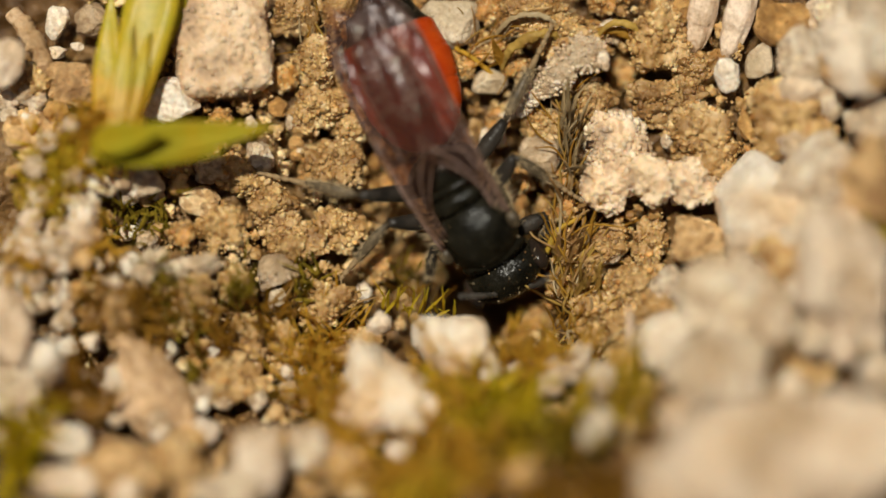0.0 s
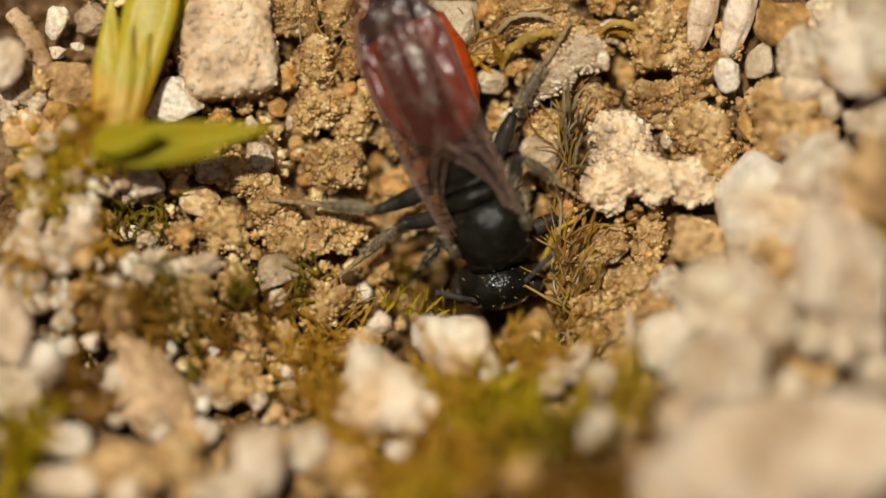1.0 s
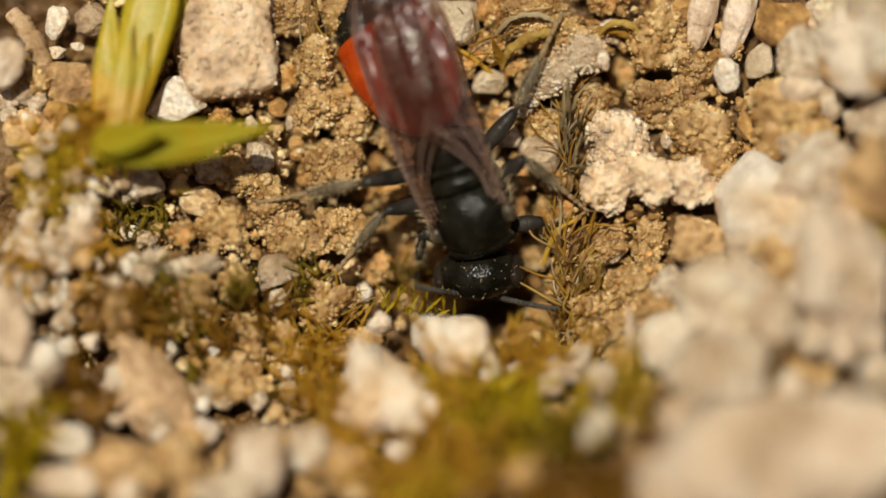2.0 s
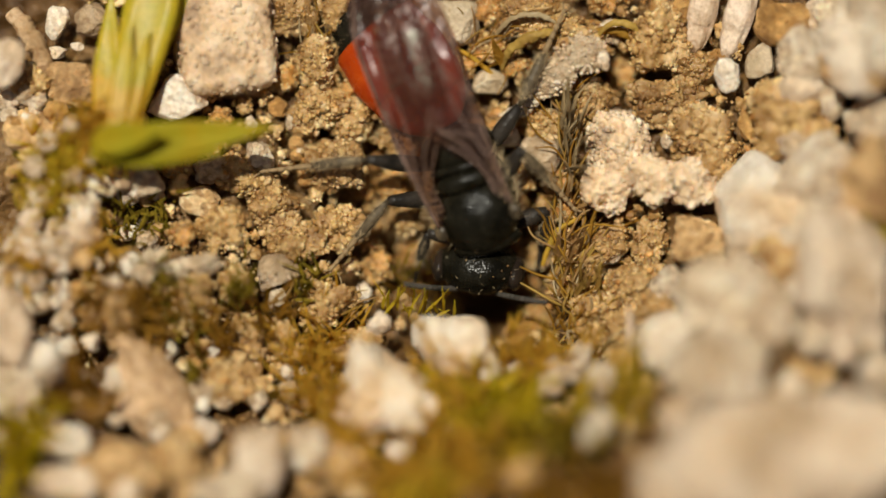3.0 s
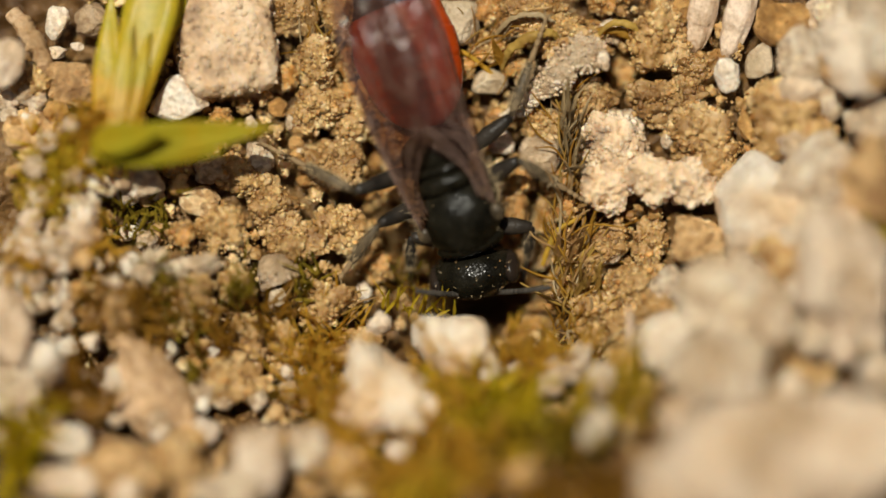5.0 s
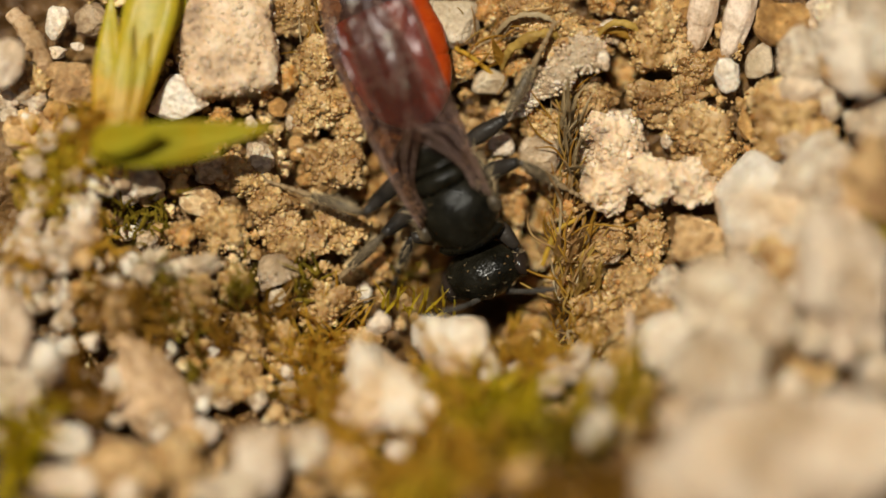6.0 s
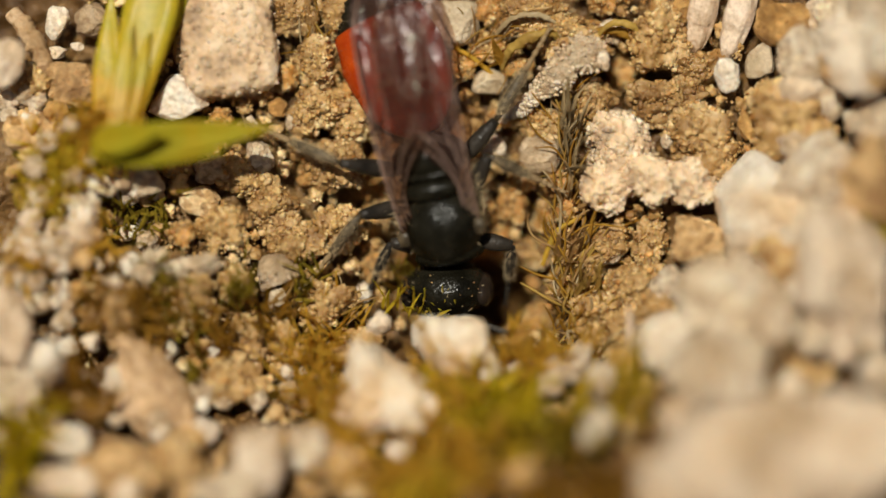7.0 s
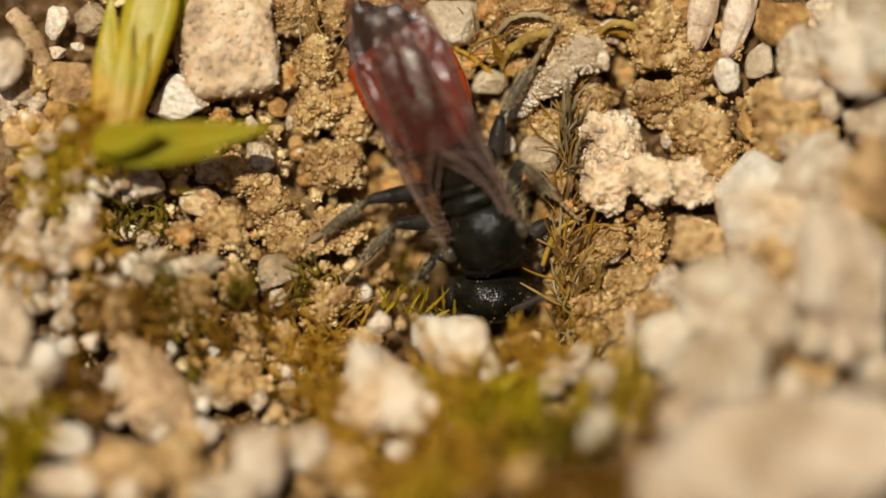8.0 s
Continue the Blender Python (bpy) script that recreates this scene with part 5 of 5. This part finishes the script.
def motions():
    # seconds; thorax a, b; head a, b; abdomen a, b (all in the bank's frame); swing of the abdomen; lift of the abdomen
    track = [
        (0.0, 0.83, 0.44, 1.45, -0.55, -1.25, 4.34, -0.9, 0),
        (0.25, 0.68, 0.52, 1.35, -0.52, -1.25, 4.34, -0.9, 0),
        (0.5, 0.40, 0.71, 0.99, -0.31, -1.25, 4.34, -0.2, 0),
        (0.75, 0.72, 0.61, 1.04, -0.49, -1.17, 4.34, -0.1, 0),
        (1.0, 1.10, 0.47, 1.25, -0.79, -0.90, 4.40, 0.0, 0),
        (1.25, 1.33, 0.25, 1.52, -0.99, -0.88, 4.40, 0.9, 0),
        (1.5, 0.97, 0.73, 1.25, -0.60, -0.65, 4.40, 2.2, 0),
        (1.7, 0.69, 0.65, 0.91, -0.72, -0.74, 4.40, 2.2, 0),
        (2.25, 0.69, 1.01, 0.64, -0.32, -0.96, 4.54, 1.8, 0),
        (2.8, 0.68, 1.48, 0.41, 0.04, -1.12, 4.67, 2.2, 0),
        (3.0, 0.84, 0.81, 0.69, -0.49, -0.90, 4.40, 2.2, 0),
        (3.25, 0.85, 1.00, 0.99, -0.32, -0.96, 4.54, 2.3, 0),
        (3.5, 0.85, 0.92, 1.12, -0.44, -0.98, 4.40, 2.3, 0),
        (3.75, 0.81, 0.65, 1.01, -0.60, -0.96, 4.40, 2.3, 0),
        (4.0, 1.58, 0.47, 1.49, -1.00, -0.52, 4.27, 2.4, 0),
        (4.25, 0.77, 0.75, 0.99, -0.49, -0.77, 4.40, 1.9, 0),
        (4.5, 0.51, 0.49, 0.69, -0.60, -0.85, 4.34, 0.4, 0),
        (4.6, 0.43, 0.61, 0.64, -0.57, -0.80, 4.34, 0.2, 8),
        (4.7, 0.29, 0.75, 0.45, -0.57, -0.72, 4.27, 0.1, 34),
        (4.85, 0.36, 0.77, 0.58, -0.57, -0.82, 4.30, -0.1, 5),
        (5.2, 0.48, 0.81, 0.88, -0.55, -1.05, 4.34, -0.5, 3),
        (5.8, 0.61, 0.76, 1.35, -0.57, -1.25, 4.34, -0.9, 0),
        (6.0, 0.37, 0.89, 0.95, -0.57, -1.25, 4.40, -0.8, 0),
        (6.25, 0.90, 0.88, 1.08, -0.85, -1.05, 4.40, -0.3, 0),
        (6.5, 1.09, 0.89, 1.12, -0.84, -1.12, 4.34, -0.1, 0),
        (6.75, 0.72, 0.88, 0.72, -0.89, -0.82, 4.40, 1.2, 0),
        (7.0, 0.01, 0.57, 0.04, -0.95, -0.88, 4.34, 1.8, 0),
        (7.25, 0.29, 0.55, 0.28, -1.03, -0.85, 4.34, 2.0, 0),
        (7.5, 0.56, 0.71, 0.40, -1.05, -0.90, 4.27, 2.0, 0),
        (7.75, 0.83, 0.52, 0.72, -1.12, -1.09, 4.30, 1.4, 0),
        (8.0, 1.01, 0.35, 0.85, -1.21, -1.14, 4.27, 0.9, 0),
    ]
    steps, bees = [row[0] for row in track], {}
    rows, head_rows, rear_rows, wing_rows = [], [], [], {-1: [], 1: []}
    for t, ta, tb, ha, hb, ra, rb, swing, lift in track:
        along_rear, along_head = heading(ta - ra, tb - rb) % 360, heading(ha - ta, hb - tb) % 360
        turn = 0.72 * along_rear + 0.28 * along_head
        m = bank(ta, tb, 0.75, -7 - 0.12 * lift, 11, turn)
        bees[t] = m
        rows.append((t, m))
        away = along_head - turn
        facing = pose(0, 0, 0, -24, 0, max(-30, min(30, away)))
        there = (m.inverted() @ bank(ha, hb, 0.2).translation) / MM
        neck = there - facing @ Vector((0, 0.46, -0.14))
        neck = Vector((max(-0.34, min(0.34, neck.x)), max(0.72, min(1.25, neck.y)), -0.28))
        head_rows.append((t, Matrix.Translation(neck * MM) @ facing))
        rear_rows.append((t, pose(0, -2.02 * MM, (-0.30 + 0.022 * lift) * MM, 8 + lift, 0, 1.1 * (along_rear - turn) + 6 * swing)))
        for side in (-1, 1):
            wing_rows[side].append((t, pose(0.91 * side * MM, 0.05 * MM, (0.34 + 0.05 * side) * MM, -1.25 * lift, 0, 0.6 * (along_rear - turn) + (-0.5 if side > 0 else -2.5) + 0.35 * side * lift)))
    walk(bee, rows)
    walk(head, head_rows)
    walk(abdomen, rear_rows)
    for side in (-1, 1):
        walk(wings[side], wing_rows[side])

    # seconds; knee a, b, h; foot a, b, h
    steps_of = {
        "hind_right": [
            (0.0, -1.71, 1.27, 1.2, -3.78, 1.68, 0.75),
            (0.5, -1.62, 1.47, 1.2, -3.78, 1.54, 0.75),
            (1.0, -1.54, 0.91, 1.2, -4.18, 1.18, 0.75),
            (1.5, -1.62, 1.27, 1.2, -4.18, 0.84, 0.75),
            (2.8, -1.84, 2.27, 1.2, -3.85, 1.90, 0.75),
            (3.1, -1.64, 2.00, 1.2, -3.78, 1.88, 0.75),
            (3.5, -2.15, 2.00, 1.2, -4.05, 3.67, 0.75),
            (4.0, -1.84, 1.47, 1.2, -3.51, 0.55, 0.75),
            (4.5, -1.88, 1.74, 1.2, -4.05, 2.38, 0.75),
            (4.7, -1.91, 1.60, 1.2, -3.78, 2.41, 0.75),
            (5.8, -1.64, 1.01, 1.2, -3.51, 1.74, 0.75),
            (6.5, -1.54, 1.18, 1.2, -4.44, 0.88, 0.75),
            (7.0, -2.15, 1.98, 1.2, -4.18, 2.81, 0.75),
            (7.4, -1.91, 1.87, 1.2, -3.91, 1.48, 0.75),
            (8.0, -2.41, 1.05, 1.2, -2.98, 0.28, 0.75),
        ],
        "hind_left": [
            (0.0, 1.54, 3.14, 0.9, 2.54, 5.20, 0.9),
            (1.0, 1.61, 3.07, 0.9, 2.34, 4.27, 0.9),
            (1.5, 1.61, 3.14, 0.9, 2.21, 4.27, 0.9),
            (3.5, 1.74, 3.27, 0.9, 2.54, 4.93, 0.9),
            (4.2, 1.61, 3.20, 0.9, 2.34, 4.67, 0.9),
            (4.5, 1.34, 2.74, 0.9, 1.61, 5.06, 0.9),
            (5.0, 1.54, 3.07, 0.9, 2.34, 4.93, 0.9),
            (6.5, 1.34, 3.00, 0.9, 2.54, 5.06, 0.9),
            (7.0, 1.28, 3.07, 0.9, 2.21, 4.67, 0.9),
            (8.0, 1.34, 3.00, 0.9, 2.47, 4.93, 0.9),
        ],
        "middle_right": [
            (0.0, -1.31, 0.61, 1.0, -2.32, -0.59, 0.6),
            (1.0, -1.25, 0.54, 1.0, -2.45, -0.65, 0.6),
            (2.8, -1.78, 1.21, 1.0, -2.45, -0.25, 0.6),
            (3.5, -1.54, 0.88, 1.0, -2.58, -0.39, 0.6),
            (4.5, -1.54, 0.74, 1.0, -2.45, -0.65, 0.6),
            (6.5, -1.35, 0.21, 1.0, -2.72, -0.99, 0.6),
            (7.0, -1.91, 0.81, 1.0, -3.05, -0.65, 0.6),
            (8.0, -1.58, 0.54, 1.0, -2.19, -0.65, 0.6),
        ],
        "middle_left": [
            (0.0, 1.61, 2.07, 1.1, 2.88, 1.41, 0.7),
            (1.0, 1.74, 2.00, 1.1, 3.14, 1.28, 0.7),
            (2.8, 1.74, 2.00, 1.1, 3.01, 0.95, 0.7),
            (3.5, 1.61, 2.38, 1.1, 2.88, 1.48, 0.7),
            (4.5, 1.61, 2.00, 1.1, 3.14, 1.21, 0.7),
            (6.5, 1.70, 2.03, 1.1, 3.01, 1.41, 0.7),
            (7.0, 1.01, 2.07, 1.1, 2.74, 1.41, 0.7),
            (8.0, 1.74, 1.87, 1.1, 2.94, 0.95, 0.7),
        ],
        "front_right": [
            (0.0, -0.52, 0.15, 0.4, -0.32, -0.66, -0.2),
            (1.5, -0.65, 0.41, 0.4, -0.56, -0.25, -0.2),
            (3.5, -0.65, 0.41, 0.4, -0.52, -0.25, -0.2),
            (4.5, -0.79, 0.28, 0.4, -0.66, -0.52, -0.2),
            (6.5, -0.72, 0.28, 0.4, -1.13, -0.39, -0.2),
            (7.0, -1.25, 0.15, 0.4, -1.66, -0.79, -0.2),
            (8.0, -0.39, -0.12, 0.4, -0.59, -0.79, -0.2),
        ],
        "front_left": [
            (0.0, 2.22, 0.68, 0.4, 2.36, -0.39, -0.2),
            (1.0, 2.28, 0.55, 0.4, 2.70, 0.01, -0.2),
            (3.5, 2.02, 0.81, 0.4, 2.23, 0.01, -0.2),
            (7.0, 1.28, 0.15, 0.4, 1.56, -0.79, -0.2),
            (8.0, 2.15, 0.41, 0.4, 2.29, -0.52, -0.2),
        ],
    }
    for key, table in steps_of.items():
        limb = legs[key]
        root_rows, shin_rows, foot_rows = [], [], []
        for t in steps:
            at = between(table, t)
            inv = bees[t].inverted()
            knee = (inv @ (BANK @ (Vector(at[:3]) * MM))) / MM
            toe = (inv @ (BANK @ (Vector(at[3:]) * MM))) / MM
            root = aimed(limb.hip, knee - limb.hip)
            bend = root @ Vector((0, limb.femur * MM, 0))
            shin = root.inverted() @ aimed(bend / MM, toe - bend / MM)
            foot = shin @ pose(0, limb.tibia * 0.97 * MM, 0, 3)
            root_rows.append((t, root)), shin_rows.append((t, shin)), foot_rows.append((t, foot))
        walk(limb.root, root_rows)
        walk(limb.shin, shin_rows)
        walk(limb.foot, foot_rows)

    # seconds; tip of the antenna a, b, h
    tips = {
        -1: [
            (0.0, 2.21, -0.78, 0.85),
            (0.5, 2.55, -0.30, 1.7),
            (1.0, 3.05, 0.39, 1.9),
            (1.3, 3.00, 0.15, 1.9),
            (1.5, 3.30, -1.61, 1.3),
            (1.8, 2.34, -1.32, 0.85),
            (3.0, 2.07, -1.18, 0.85),
            (4.5, 2.01, -1.05, 0.85),
            (5.8, 2.21, -0.78, 0.85),
            (6.5, 2.07, -1.38, 0.85),
            (7.0, 1.28, -1.85, 0.85),
            (8.0, 1.97, -1.29, 0.85),
        ],
        1: [
            (0.0, 0.88, -1.08, 0.85),
            (1.0, 0.21, -1.08, 0.85),
            (1.5, 0.15, -1.05, 0.85),
            (1.7, -0.19, -0.92, 0.85),
            (2.8, -0.65, -0.85, 0.85),
            (3.5, -0.52, -0.81, 0.85),
            (4.0, 0.08, -1.45, 0.85),
            (4.5, -0.65, -0.98, 0.85),
            (5.8, 0.48, -1.05, 0.85),
            (6.5, 0.21, -1.98, 0.85),
            (8.0, -0.05, -1.98, 0.85),
        ],
    }
    heads = dict(head_rows)
    for side, table in tips.items():
        out = []
        for t in steps:
            inv = (bees[t] @ heads[t]).inverted()
            tip = (inv @ (BANK @ (Vector(between(table, t)) * MM))) / MM
            base = Vector((0.10 * side, 1.10, -0.05))
            out.append((t, aimed(base, tip - base)))
        walk(antennae[side], out)

    # pebbles that the bee's legs push; seconds, shift along and up the bank
    def nudge(ob, shifts):
        base = ob.matrix_basis.copy()
        walk(ob, [(t, BANK @ pose(da * MM, db * MM, 0) @ BANK.inverted() @ base) for t, da, db in shifts])

    nudge(block, [(0.0, -0.11, 0.02), (0.4, -0.03, 0.02), (1.0, 0.0, 0.0), (1.7, 0.0, 0.0), (3.0, -0.02, 0.08), (3.5, -0.01, 0.16), (4.0, 0.0, 0.06), (6.0, 0.01, 0.03), (8.0, 0.03, 0.02)])
    nudge(white_pebble, [(0.0, -0.12, 0.0), (0.5, -0.07, 0.0), (1.5, 0.0, 0.0), (3.0, 0.06, 0.06), (4.5, 0.08, 0.04), (6.0, 0.08, 0.06), (8.0, 0.09, 0.06)])
    nudge(lump, [(0.0, -0.03, 0.0), (0.5, 0.0, 0.0), (1.0, 0.07, 0.0), (1.5, 0.0, 0.0), (3.5, 0.03, 0.0), (3.75, 0.08, 0.0), (4.0, 0.36, -0.06), (4.25, 0.06, 0.0), (4.5, -0.07, 0.0), (6.0, -0.12, 0.0), (6.5, -0.18, 0.0), (7.0, 0.03, 0.0), (7.5, -0.12, 0.0), (8.0, -0.18, 0.0)])
    for beside, share in ((foot_stone, 1.0), (knob, 0.75), (ledge, 0.5)):
        nudge(beside, [(0.0, 0.0, 0.0), (3.75, 0.04 * share, 0.0), (4.0, 0.32 * share, -0.06 * share), (4.25, 0.04 * share, 0.0), (8.0, 0.0, 0.0)])
    nudge(chip, [(0.0, -0.3, 0.1), (0.5, -0.12, 0.05), (1.0, 0.0, 0.0), (1.5, 0.04, 0.1), (3.5, 0.0, 0.12), (4.5, -0.1, 0.0), (6.5, -0.12, -0.1), (7.0, -0.3, -0.12), (8.0, -0.08, -0.05)])


motions()
